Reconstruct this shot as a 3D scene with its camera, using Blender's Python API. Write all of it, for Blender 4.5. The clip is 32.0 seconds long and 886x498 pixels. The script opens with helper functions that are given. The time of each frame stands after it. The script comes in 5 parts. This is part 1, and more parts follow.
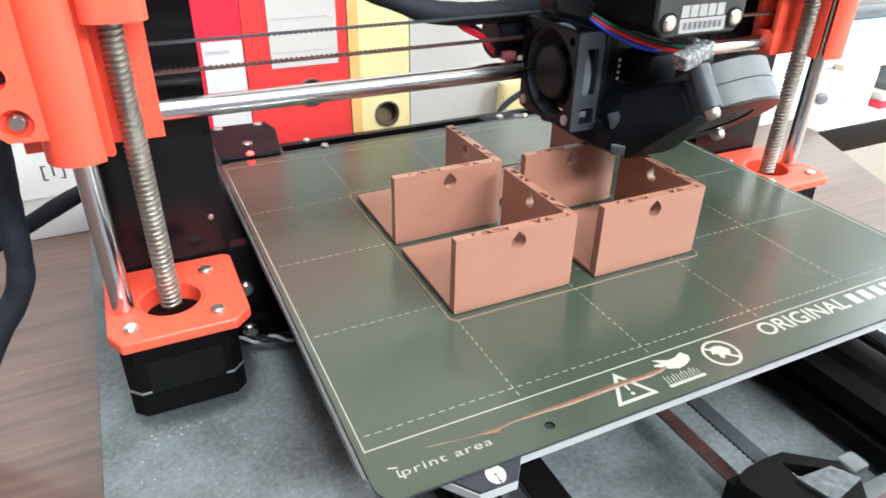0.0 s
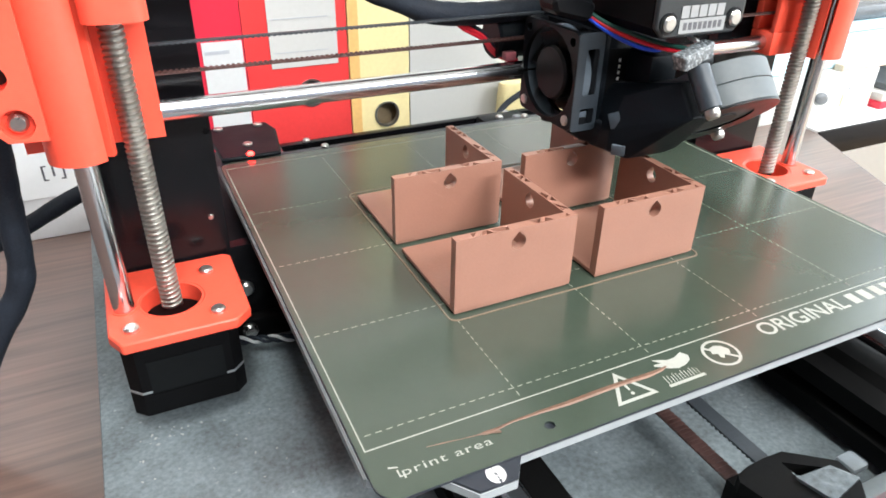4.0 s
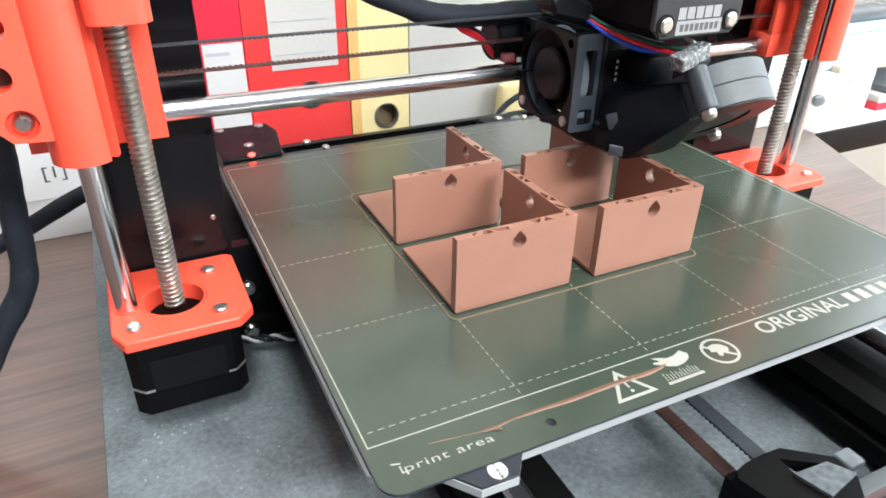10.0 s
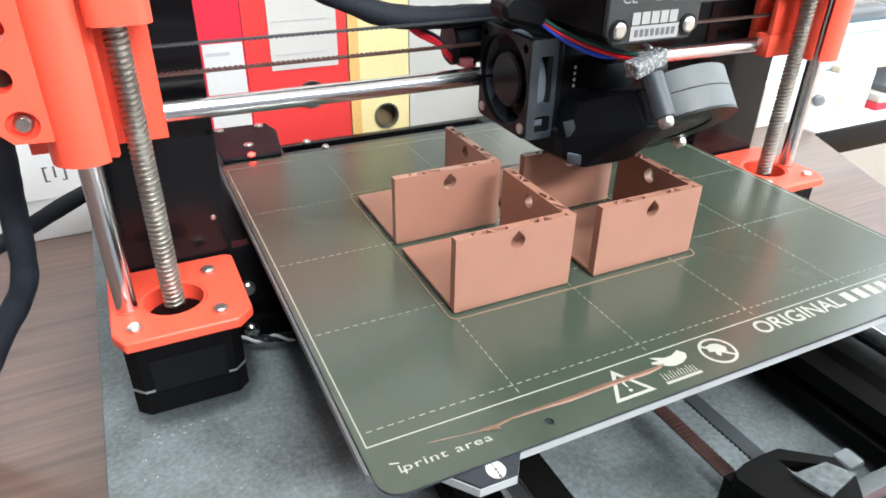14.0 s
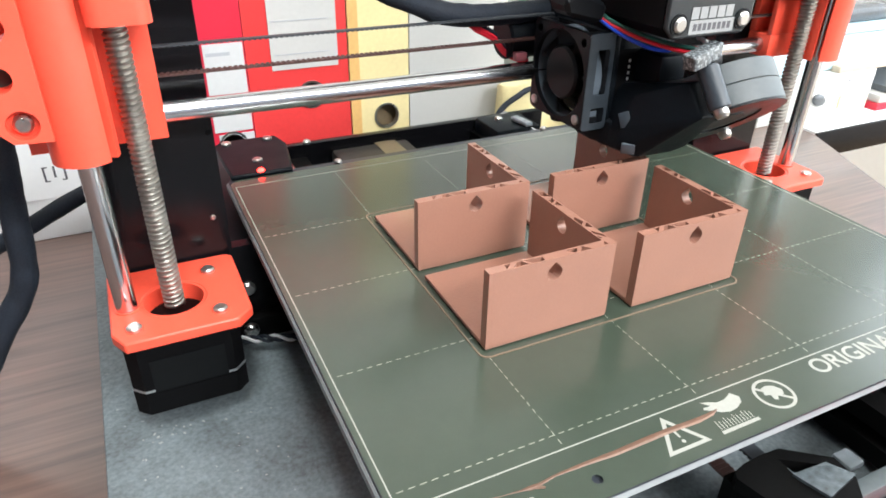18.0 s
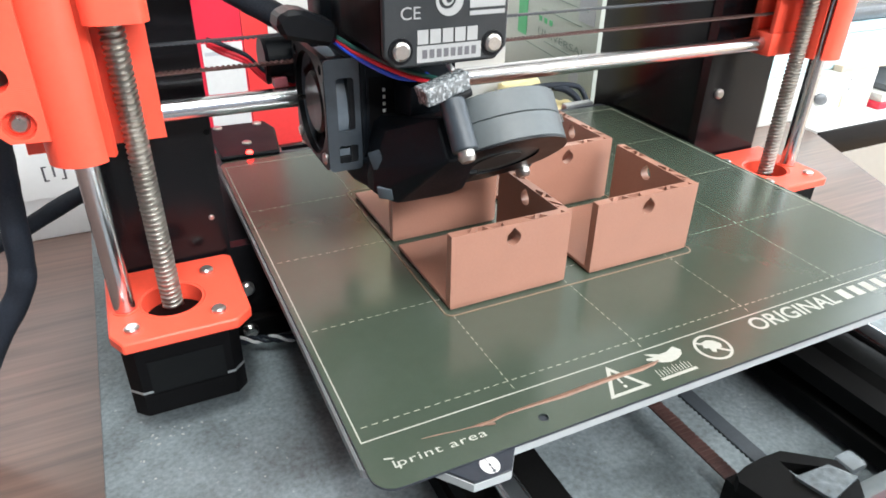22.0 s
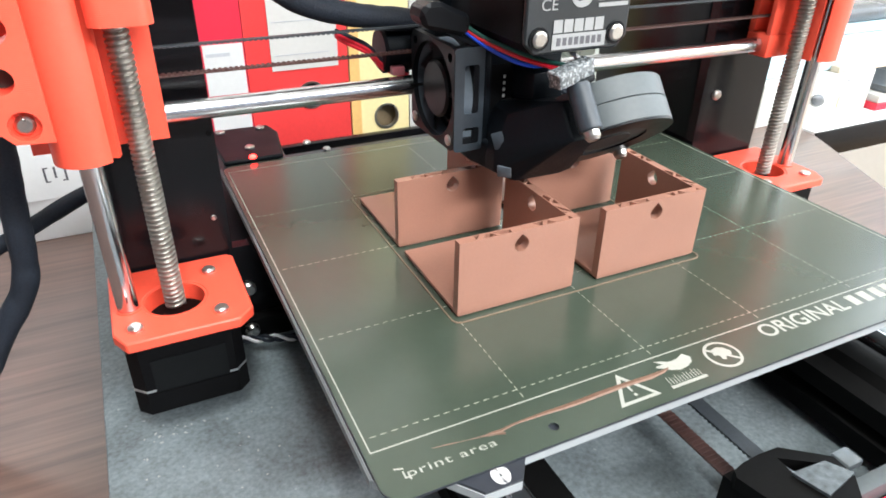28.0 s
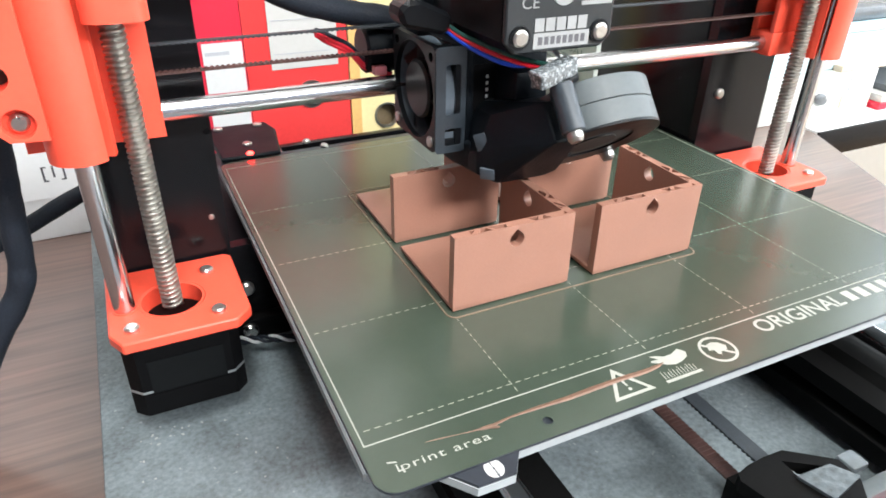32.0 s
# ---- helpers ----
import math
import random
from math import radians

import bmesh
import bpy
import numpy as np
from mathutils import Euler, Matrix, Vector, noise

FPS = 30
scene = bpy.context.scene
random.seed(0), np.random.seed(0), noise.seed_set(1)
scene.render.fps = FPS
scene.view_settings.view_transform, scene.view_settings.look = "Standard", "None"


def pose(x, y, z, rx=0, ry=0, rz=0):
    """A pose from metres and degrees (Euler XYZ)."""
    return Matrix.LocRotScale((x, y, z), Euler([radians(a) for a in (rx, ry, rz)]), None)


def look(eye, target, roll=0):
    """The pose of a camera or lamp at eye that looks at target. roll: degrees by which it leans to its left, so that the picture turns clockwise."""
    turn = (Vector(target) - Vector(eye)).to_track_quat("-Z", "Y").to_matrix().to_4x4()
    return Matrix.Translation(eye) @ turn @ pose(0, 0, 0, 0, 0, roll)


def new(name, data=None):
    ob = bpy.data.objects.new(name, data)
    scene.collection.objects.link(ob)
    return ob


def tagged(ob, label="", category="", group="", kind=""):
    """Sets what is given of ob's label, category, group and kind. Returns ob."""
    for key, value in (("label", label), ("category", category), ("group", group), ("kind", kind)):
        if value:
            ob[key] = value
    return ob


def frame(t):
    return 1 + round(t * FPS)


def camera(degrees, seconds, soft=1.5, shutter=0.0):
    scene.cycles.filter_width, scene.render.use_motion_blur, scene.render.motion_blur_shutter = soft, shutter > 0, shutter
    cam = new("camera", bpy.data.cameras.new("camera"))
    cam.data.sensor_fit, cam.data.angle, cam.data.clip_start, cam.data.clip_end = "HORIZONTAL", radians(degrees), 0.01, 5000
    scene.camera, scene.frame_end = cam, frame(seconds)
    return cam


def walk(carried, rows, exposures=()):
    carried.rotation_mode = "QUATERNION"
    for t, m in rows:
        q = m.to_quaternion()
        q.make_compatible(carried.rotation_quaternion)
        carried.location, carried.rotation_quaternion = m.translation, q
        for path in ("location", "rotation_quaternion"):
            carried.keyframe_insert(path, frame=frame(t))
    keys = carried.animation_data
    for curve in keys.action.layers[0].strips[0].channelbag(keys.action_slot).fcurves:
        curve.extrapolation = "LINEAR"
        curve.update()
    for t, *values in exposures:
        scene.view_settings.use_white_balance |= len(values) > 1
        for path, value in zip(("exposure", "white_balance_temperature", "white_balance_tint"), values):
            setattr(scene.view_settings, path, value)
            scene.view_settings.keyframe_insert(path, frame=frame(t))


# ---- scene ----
# World units are metres; lengths in the builders below are millimetres in the printer's own frame:
# x to the right, y to the back, z up from the top of the print sheet (which is 100 mm above the desk).
cam = camera(66.76, 32.0, soft=1.7, shutter=0.4)
walk(cam, [
    (0, pose(-0.03966, -0.13085, 0.24114, 59.911, -0.851, -25.483)), (3.5, pose(-0.03966, -0.13085, 0.24114, 59.911, -0.851, -25.483)),
    (5.5, pose(-0.04155, -0.13317, 0.24194, 60.069, -0.878, -25.613)), (9.5, pose(-0.04155, -0.13317, 0.24194, 60.069, -0.878, -25.613)),
    (10, pose(-0.04172, -0.13303, 0.24139, 60.130, -0.869, -25.639)), (10.5, pose(-0.04150, -0.13320, 0.24196, 60.067, -0.881, -25.609)),
    (11, pose(-0.04167, -0.13306, 0.24141, 60.128, -0.871, -25.635)), (11.5, pose(-0.04150, -0.13320, 0.24196, 60.067, -0.881, -25.609)),
    (13.5, pose(-0.04150, -0.13320, 0.24196, 60.067, -0.881, -25.609)), (14, pose(-0.04155, -0.13317, 0.24194, 60.069, -0.878, -25.613)),
    (14.5, pose(-0.04155, -0.13317, 0.24194, 60.069, -0.878, -25.613)), (16.5, pose(-0.04160, -0.13314, 0.24177, 60.089, -0.873, -25.621)),
    (17, pose(-0.04150, -0.13320, 0.24196, 60.067, -0.881, -25.609)), (18.5, pose(-0.04150, -0.13320, 0.24196, 60.067, -0.881, -25.609)),
    (19, pose(-0.04056, -0.13151, 0.24082, 60.046, -0.863, -25.564)), (19.5, pose(-0.04079, -0.13240, 0.24160, 60.018, -0.833, -25.562)),
    (20, pose(-0.04079, -0.13240, 0.24160, 60.018, -0.833, -25.562)), (20.5, pose(-0.04094, -0.13212, 0.24095, 60.083, -0.826, -25.593)),
    (21, pose(-0.04051, -0.13210, 0.24163, 59.996, -0.846, -25.545)), (21.5, pose(-0.04029, -0.13191, 0.24154, 59.990, -0.847, -25.525)),
    (22.5, pose(-0.04029, -0.13191, 0.24154, 59.990, -0.847, -25.525)), (23, pose(-0.03963, -0.13041, 0.24099, 59.917, -0.892, -25.496)),
    (23.5, pose(-0.04114, -0.13307, 0.24165, 60.088, -0.849, -25.584)), (24, pose(-0.04080, -0.13254, 0.24157, 60.046, -0.850, -25.554)),
    (25, pose(-0.04080, -0.13254, 0.24157, 60.046, -0.850, -25.554)), (25.5, pose(-0.04158, -0.13379, 0.24206, 60.109, -0.834, -25.614)),
    (27.5, pose(-0.04064, -0.13203, 0.24160, 59.999, -0.854, -25.570)), (28, pose(-0.04203, -0.13386, 0.24222, 60.103, -0.850, -25.657)),
    (28.5, pose(-0.04011, -0.13187, 0.24112, 60.036, -0.831, -25.510)), (29, pose(-0.04011, -0.13187, 0.24112, 60.036, -0.831, -25.510)),
    (29.5, pose(-0.04005, -0.13190, 0.24132, 60.012, -0.830, -25.502)), (30, pose(-0.04005, -0.13190, 0.24132, 60.012, -0.830, -25.502)),
    (30.5, pose(-0.04011, -0.13187, 0.24112, 60.036, -0.831, -25.510)), (31, pose(-0.04011, -0.13187, 0.24112, 60.036, -0.831, -25.510)),
    (31.5, pose(-0.04007, -0.13187, 0.24129, 60.015, -0.836, -25.503)), (32, pose(-0.04053, -0.13168, 0.24071, 60.086, -0.831, -25.567)),
], [(0, 0.18), (1, 0.24), (3.5, 0.12), (6, 0.13), (8, 0.05), (10, 0.09), (14, 0.13), (18, 0.06), (20, 0.03), (23, 0.12), (25, 0.12), (28, 0.16), (30, 0.14), (32, 0.20)])

# ---- light ----
world = bpy.data.worlds.new("sky")
scene.world = world
world.use_nodes = True
wn = world.node_tree
sky = wn.nodes.new("ShaderNodeTexSky")
sky.sky_type = "NISHITA"
sky.sun_disc = False
sky.sun_elevation = radians(38)
sky.sun_rotation = radians(200)
wn.links.new(sky.outputs[0], wn.nodes["Background"].inputs[0])
wn.nodes["Background"].inputs[1].default_value = 0.12


def area_light(name, m, w, h, power, color=(1, 1, 1)):
    d = bpy.data.lights.new(name, "AREA")
    d.shape, d.size, d.size_y, d.energy, d.color = "RECTANGLE", w, h, power, color
    ob = new(name, d)
    ob.matrix_world = m
    return ob


# two ceiling troffers and the daylight of the long window beside the desk
area_light("ceiling_lamp", pose(0.95, -2.15, 1.86), 1.80, 0.60, 205, (0.97, 0.985, 1.0))
area_light("ceiling_lamp", pose(-0.12, -0.48, 1.86), 0.32, 1.20, 27, (0.93, 0.98, 1.0))
area_light("window_daylight", look((1.97, -0.50, 0.85), (0.15, -0.10, 0.25)), 3.0, 1.3, 62, (0.90, 0.96, 1.0))

# ---- helpers of the scene ----
MM = 0.001
LIFT = 100.0


def mesh_of(bm, name, origin=(0, 0, 0), smooth=None):
    """A mesh from a bmesh in printer millimetres, relative to origin (metres)."""
    ox, oy, oz = origin
    for v in bm.verts:
        v.co = Vector((v.co.x * MM - ox, v.co.y * MM - oy, (v.co.z + LIFT) * MM - oz))
    bmesh.ops.recalc_face_normals(bm, faces=bm.faces)
    me = bpy.data.meshes.new(name)
    bm.to_mesh(me)
    bm.free()
    if smooth:
        me.polygons.foreach_set("use_smooth", [True] * len(me.polygons))
        me.set_sharp_from_angle(angle=radians(smooth))
    return me


def thing(name, label, category, at, group="", kind=""):
    """An empty at a thing's base, given in printer millimetres."""
    ob = new(name)
    ob.location = (at[0] * MM, at[1] * MM, (at[2] + LIFT) * MM)
    ob.empty_display_size = 0.01
    return tagged(ob, label, category, group, kind)


def part(name, bm, material, parent, label="", smooth=35):
    """One mesh object under a thing or a part; the bmesh is in printer millimetres."""
    top = parent
    origin = Vector(parent.location)
    while top.parent:
        top = top.parent
        origin += Vector(top.location)
    ob = new(name, mesh_of(bm, name, origin, smooth))
    ob.data.materials.append(material)
    ob.parent = parent
    return tagged(ob, label)


def single(name, bm, material, label, category, at, group="", kind="", smooth=35):
    """A thing of one mesh, with its origin at a point in printer millimetres."""
    o = (at[0] * MM, at[1] * MM, (at[2] + LIFT) * MM)
    ob = new(name, mesh_of(bm, name, o, smooth))
    ob.location = o
    ob.data.materials.append(material)
    return tagged(ob, label, category, group, kind)


def bevelled(bm, geom_faces, r, seg=2):
    edges = list({e for f in geom_faces for e in f.edges})
    bmesh.ops.bevel(bm, geom=edges, offset=r, segments=seg, affect="EDGES", profile=0.5, clamp_overlap=True)


def box(bm, x0, x1, y0, y1, z0, z1, r=0.0, m=None, seg=2):
    vs = [bm.verts.new((x, y, z)) for x in (x0, x1) for y in (y0, y1) for z in (z0, z1)]
    if m is not None:
        for v in vs:
            v.co = m @ v.co
    idx = ((0, 1, 3, 2), (4, 6, 7, 5), (0, 4, 5, 1), (2, 3, 7, 6), (0, 2, 6, 4), (1, 5, 7, 3))
    fs = [bm.faces.new([vs[i] for i in f]) for f in idx]
    if r:
        bevelled(bm, fs, r, seg)
    return bm


def frame_of(a, b):
    a, b = Vector(a), Vector(b)
    d = (b - a).normalized()
    u = d.cross(Vector((0, 0, 1)) if abs(d.z) < 0.95 else Vector((1, 0, 0))).normalized()
    return a, b, d, u, d.cross(u)


def cyl(bm, a, b, r, r2=None, n=24, chamfer=0.0):
    """A closed cylinder or cone from a to b."""
    a, b, d, u, w = frame_of(a, b)
    r2 = r if r2 is None else r2
    prof = [(a, r), (b, r2)]
    if chamfer:
        prof = [(a, r - chamfer), (a + d * chamfer, r), (b - d * chamfer, r2), (b, r2 - chamfer)]
    rings = []
    for c, q in prof:
        rings.append([bm.verts.new(c + (u * math.cos(2 * math.pi * i / n) + w * math.sin(2 * math.pi * i / n)) * q) for i in range(n)])
    for p, q in zip(rings, rings[1:]):
        for i in range(n):
            bm.faces.new((p[i], p[(i + 1) % n], q[(i + 1) % n], q[i]))
    bm.faces.new(rings[0][::-1])
    bm.faces.new(rings[-1])
    return bm


def ring(bm, a, b, r_out, r_in, n=32):
    """A tube wall from a to b, open in the middle."""
    a, b, d, u, w = frame_of(a, b)
    loops = []
    for c, q in ((a, r_in), (a, r_out), (b, r_out), (b, r_in)):
        loops.append([bm.verts.new(c + (u * math.cos(2 * math.pi * i / n) + w * math.sin(2 * math.pi * i / n)) * q) for i in range(n)])
    for k in range(4):
        p, q = loops[k], loops[(k + 1) % 4]
        for i in range(n):
            bm.faces.new((p[i], p[(i + 1) % n], q[(i + 1) % n], q[i]))
    return bm


def circle(cx, cy, r, n=28, a0=0.0):
    return [(cx + r * math.cos(a0 + 2 * math.pi * i / n), cy + r * math.sin(a0 + 2 * math.pi * i / n)) for i in range(n)]


def rounded(x0, x1, y0, y1, r, n=5):
    pts = []
    for cx, cy, a in ((x1 - r, y1 - r, 0), (x0 + r, y1 - r, 90), (x0 + r, y0 + r, 180), (x1 - r, y0 + r, 270)):
        for i in range(n + 1):
            t = radians(a + 90 * i / n)
            pts.append((cx + r * math.cos(t), cy + r * math.sin(t)))
    return pts


def teardrop(cx, cy, r, n=14):
    """A round hole that comes to a point at the top."""
    pts = []
    for i in range(n + 1):
        t = radians(135 + 270 * i / n)
        pts.append((cx + r * math.cos(t), cy + r * math.sin(t)))
    return pts + [(cx, cy + r * 1.42)]


def slab(bm, outer, holes, z0, z1, m=None):
    """An outline with holes, extruded from z0 to z1, then moved by m."""
    caps = []
    for z in (z0, z1):
        loops = [[bm.verts.new((x, y, z)) for x, y in lp] for lp in (outer, *holes)]
        edges = []
        for lp in loops:
            edges += [bm.edges.new((lp[i], lp[(i + 1) % len(lp)])) for i in range(len(lp))]
        if holes:
            bmesh.ops.triangle_fill(bm, use_beauty=True, use_dissolve=False, edges=edges)
        else:
            bm.faces.new(loops[0])
        caps.append(loops)
    for lo, hi in zip(*caps):
        n = len(lo)
        for i in range(n):
            bm.faces.new((lo[i], lo[(i + 1) % n], hi[(i + 1) % n], hi[i]))
    if m is not None:
        for lp in caps[0] + caps[1]:
            for v in lp:
                v.co = m @ v.co
    return bm


def smooth_path(pts, step=6):
    """A curve through the given points."""
    p = [Vector(q) for q in pts]
    p = [p[0] * 2 - p[1], *p, p[-1] * 2 - p[-2]]
    out = []
    for a, b, c, d in zip(p, p[1:], p[2:], p[3:]):
        for i in range(step):
            t = i / step
            out.append(0.5 * (2 * b + (c - a) * t + (2 * a - 5 * b + 4 * c - d) * t * t + (3 * b - a - 3 * c + d) * t ** 3))
    return out + [p[-2]]


def tube(bm, pts, r, n=10, step=6, wob=0.0):
    """A round cable along a curve; wob makes its sleeve uneven."""
    path = smooth_path(pts, step)
    u = None
    rings = []
    for i, c in enumerate(path):
        d = (path[min(i + 1, len(path) - 1)] - path[max(i - 1, 0)]).normalized()
        if u is None:
            u = d.cross(Vector((0, 0, 1)) if abs(d.z) < 0.9 else Vector((1, 0, 0)))
        u = (u - d * u.dot(d)).normalized()
        w = d.cross(u)
        q = r * (1 + wob * noise.noise(c * 0.13))
        rings.append([bm.verts.new(c + (u * math.cos(2 * math.pi * k / n) + w * math.sin(2 * math.pi * k / n)) * q) for k in range(n)])
    for p, q in zip(rings, rings[1:]):
        for k in range(n):
            bm.faces.new((p[k], p[(k + 1) % n], q[(k + 1) % n], q[k]))
    bm.faces.new(rings[0][::-1])
    bm.faces.new(rings[-1])
    return bm


def lettering(bm, text, size, m, depth=0.05, width=None, bold=0.0, gap=1.0):
    """Text in the built-in font as geometry; size is the capital height, m places it."""
    cu = bpy.data.curves.new("lettering", "FONT")
    cu.body, cu.size, cu.extrude, cu.offset, cu.space_character = text, 1.0, 0.0, bold, gap
    ob = bpy.data.objects.new("lettering", cu)
    scene.collection.objects.link(ob)
    bpy.context.view_layer.update()
    me = bpy.data.meshes.new_from_object(ob.evaluated_get(bpy.context.evaluated_depsgraph_get()))
    bpy.data.objects.remove(ob)
    co = np.array([v.co[:] for v in me.vertices])
    k = size / 0.69
    kx = k if width is None else width / (co[:, 0].max() - co[:, 0].min())
    x0 = co[:, 0].min()
    vs = [bm.verts.new(m @ Vector(((c[0] - x0) * kx, c[1] * k, depth))) for c in co]
    for p in me.polygons:
        bm.faces.new([vs[i] for i in p.vertices])
    bpy.data.meshes.remove(me)
    return bm


BM = bmesh.new

# ---- materials ----


def material(name, color, rough=0.5, metal=0.0, vary=0.10, grain=400.0, bump=0.15, spots=None, coat=0.0, stretch=None, spec=0.5, layers=0.0, even=False):
    """A surface with stains at two scales, fine relief and uneven gloss. grain: how many grains a metre."""
    ma = bpy.data.materials.new(name)
    ma.use_nodes = True
    nt = ma.node_tree
    bs = nt.nodes["Principled BSDF"]
    tc = nt.nodes.new("ShaderNodeTexCoord")
    mp = nt.nodes.new("ShaderNodeMapping")
    nt.links.new(tc.outputs["Object"], mp.inputs["Vector"])
    if stretch:
        mp.inputs["Scale"].default_value = stretch

    def tex(scale, detail=4.0):
        n = nt.nodes.new("ShaderNodeTexNoise")
        n.inputs["Scale"].default_value, n.inputs["Detail"].default_value = scale, detail
        nt.links.new(mp.outputs[0], n.inputs["Vector"])
        return n

    fine, broad = tex(grain), tex(grain / 14, 3.0)
    mixf = nt.nodes.new("ShaderNodeMath")
    mixf.operation = "MULTIPLY_ADD"
    nt.links.new(fine.outputs["Fac"], mixf.inputs[0])
    mixf.inputs[1].default_value = 0.5
    half = nt.nodes.new("ShaderNodeMath")
    half.operation = "MULTIPLY"
    nt.links.new(broad.outputs["Fac"], half.inputs[0])
    half.inputs[1].default_value = 0.5
    nt.links.new(half.outputs[0], mixf.inputs[2])
    ramp = nt.nodes.new("ShaderNodeValToRGB")
    c = Vector(color)
    ramp.color_ramp.elements[0].position, ramp.color_ramp.elements[1].position = 0.3, 0.7
    ramp.color_ramp.elements[0].color = (*(c * (1 - vary)), 1)
    ramp.color_ramp.elements[1].color = (*[min(v, 1.0) for v in c * (1 + vary)], 1)
    nt.links.new(mixf.outputs[0], ramp.inputs[0])
    col = ramp.outputs[0]
    if spots:
        sc, amount, tint = spots
        sp = tex(sc, 2.0)
        sr = nt.nodes.new("ShaderNodeValToRGB")
        sr.color_ramp.elements[0].position, sr.color_ramp.elements[1].position = amount, amount + 0.06
        nt.links.new(sp.outputs["Fac"], sr.inputs[0])
        mx = nt.nodes.new("ShaderNodeMix")
        mx.data_type = "RGBA"
        nt.links.new(sr.outputs[0], mx.inputs[0])
        nt.links.new(col, mx.inputs[6])
        mx.inputs[7].default_value = (*tint, 1)
        col = mx.outputs[2]
    nt.links.new(col, bs.inputs["Base Color"])
    rr = nt.nodes.new("ShaderNodeMapRange")
    nt.links.new(broad.outputs["Fac"], rr.inputs[0])
    rr.inputs[1].default_value, rr.inputs[2].default_value = 0.3, 0.7
    rr.inputs[3].default_value, rr.inputs[4].default_value = rough * (1.0 if even else 0.85), min(rough * (1.0 if even else 1.15), 1)
    nt.links.new(rr.outputs[0], bs.inputs["Roughness"])
    bs.inputs["Metallic"].default_value = metal
    bs.inputs["Specular IOR Level"].default_value = spec
    bs.inputs["Coat Weight"].default_value = coat
    bs.inputs["Coat Roughness"].default_value = 0.15
    if bump or layers:
        bp = nt.nodes.new("ShaderNodeBump")
        bp.inputs["Strength"].default_value, bp.inputs["Distance"].default_value = max(bump, layers), 0.0004
        src = fine.outputs["Fac"]
        if layers:
            wv = nt.nodes.new("ShaderNodeTexWave")
            wv.bands_direction = "Z"
            wv.inputs["Scale"].default_value, wv.inputs["Distortion"].default_value = 520.0, 0.6
            nt.links.new(tc.outputs["Object"], wv.inputs["Vector"])
            ad = nt.nodes.new("ShaderNodeMath")
            ad.operation = "ADD"
            nt.links.new(src, ad.inputs[0])
            nt.links.new(wv.outputs["Fac"], ad.inputs[1])
            src = ad.outputs[0]
        nt.links.new(src, bp.inputs["Height"])
        nt.links.new(bp.outputs[0], bs.inputs["Normal"])
    return ma


def glow(name, color, strength):
    ma = bpy.data.materials.new(name)
    ma.use_nodes = True
    bs = ma.node_tree.nodes["Principled BSDF"]
    bs.inputs["Base Color"].default_value = (*color, 1)
    bs.inputs["Emission Color"].default_value = (*color, 1)
    bs.inputs["Emission Strength"].default_value = strength
    return ma


M_WOOD = material("brown laminate wood", (0.126, 0.074, 0.058), 0.34, spec=1.0, coat=0.45, vary=0.6, grain=260, bump=0.03, stretch=(0.05, 1.3, 1.0))

M_ORANGE = material("orange printed plastic", (0.90, 0.092, 0.050), 0.42, vary=0.06, grain=500, bump=0.06, layers=0.10)
M_BLACK = material("black printed plastic", (0.0048, 0.0068, 0.0092), 0.42, spec=0.11, vary=0.25, grain=600, bump=0.08, layers=0.10)
M_MOULD = material("black moulded plastic", (0.0045, 0.0052, 0.0065), 0.34, spec=0.17, vary=0.2, grain=700, bump=0.05)
M_MOTOR = material("black motor lacquer", (0.003, 0.003, 0.0034), 0.5, spec=0.08, vary=0.25, grain=700, bump=0.05)
# Raised blue-grey: the light on black plastic is put into this colour.
M_LITGREY = material("black plastic painted lit blue-grey", (0.085, 0.108, 0.130), 0.40, vary=0.15, grain=500, bump=0.04)
M_GREYFAN = material("charcoal fan plastic", (0.068, 0.082, 0.087), 0.50, vary=0.12, grain=500, bump=0.04)
M_BROWN = material("terracotta printed plastic", (0.304, 0.150, 0.106), 0.34, vary=0.07, grain=900, bump=0.05, layers=0.16)
M_SHEET = material("olive powder-coated steel", (0.041, 0.056, 0.041), 0.21, vary=0.05, grain=2600, bump=0.0, spec=0.68, even=True)
M_STEELEDGE = material("bare steel edge", (0.42, 0.44, 0.45), 0.4, 0.8)
M_PRINT = material("cream screen print", (0.31, 0.315, 0.28), 0.6, vary=0.08, grain=800, bump=0.0)
M_PCB = material("black heater board", (0.020, 0.024, 0.032), 0.38, vary=0.15)
M_PCBEDGE = material("white heater board edge", (0.31, 0.335, 0.345), 0.5, vary=0.06)
M_EDGEGREY = material("grey board side", (0.15, 0.165, 0.17), 0.5, vary=0.15)
M_WHITEINK = material("white ink", (0.75, 0.75, 0.74), 0.6, vary=0.05)
M_FRAME = material("black powder-coated aluminium", (0.0045, 0.0045, 0.0055), 0.20, spec=0.22, vary=0.3, grain=1200, bump=0.02)
M_EXTRUDE = material("black anodised extrusion", (0.0035, 0.0035, 0.0035), 0.5, spec=0.06, vary=0.3, grain=900, bump=0.05)
M_ROD = material("polished steel rod", (0.59, 0.60, 0.62), 0.20, 1.0, vary=0.06, grain=300, bump=0.01, stretch=(1, 1, 1))
M_SCREWROD = material("lead screw steel", (0.36, 0.345, 0.315), 0.40, 1.0, vary=0.2, grain=600)
M_BOLT = material("zinc-plated bolt", (0.52, 0.51, 0.49), 0.30, 1.0, vary=0.15, grain=900)
M_BELT = material("black rubber belt", (0.029, 0.035, 0.041), 0.5, vary=0.2, grain=900)
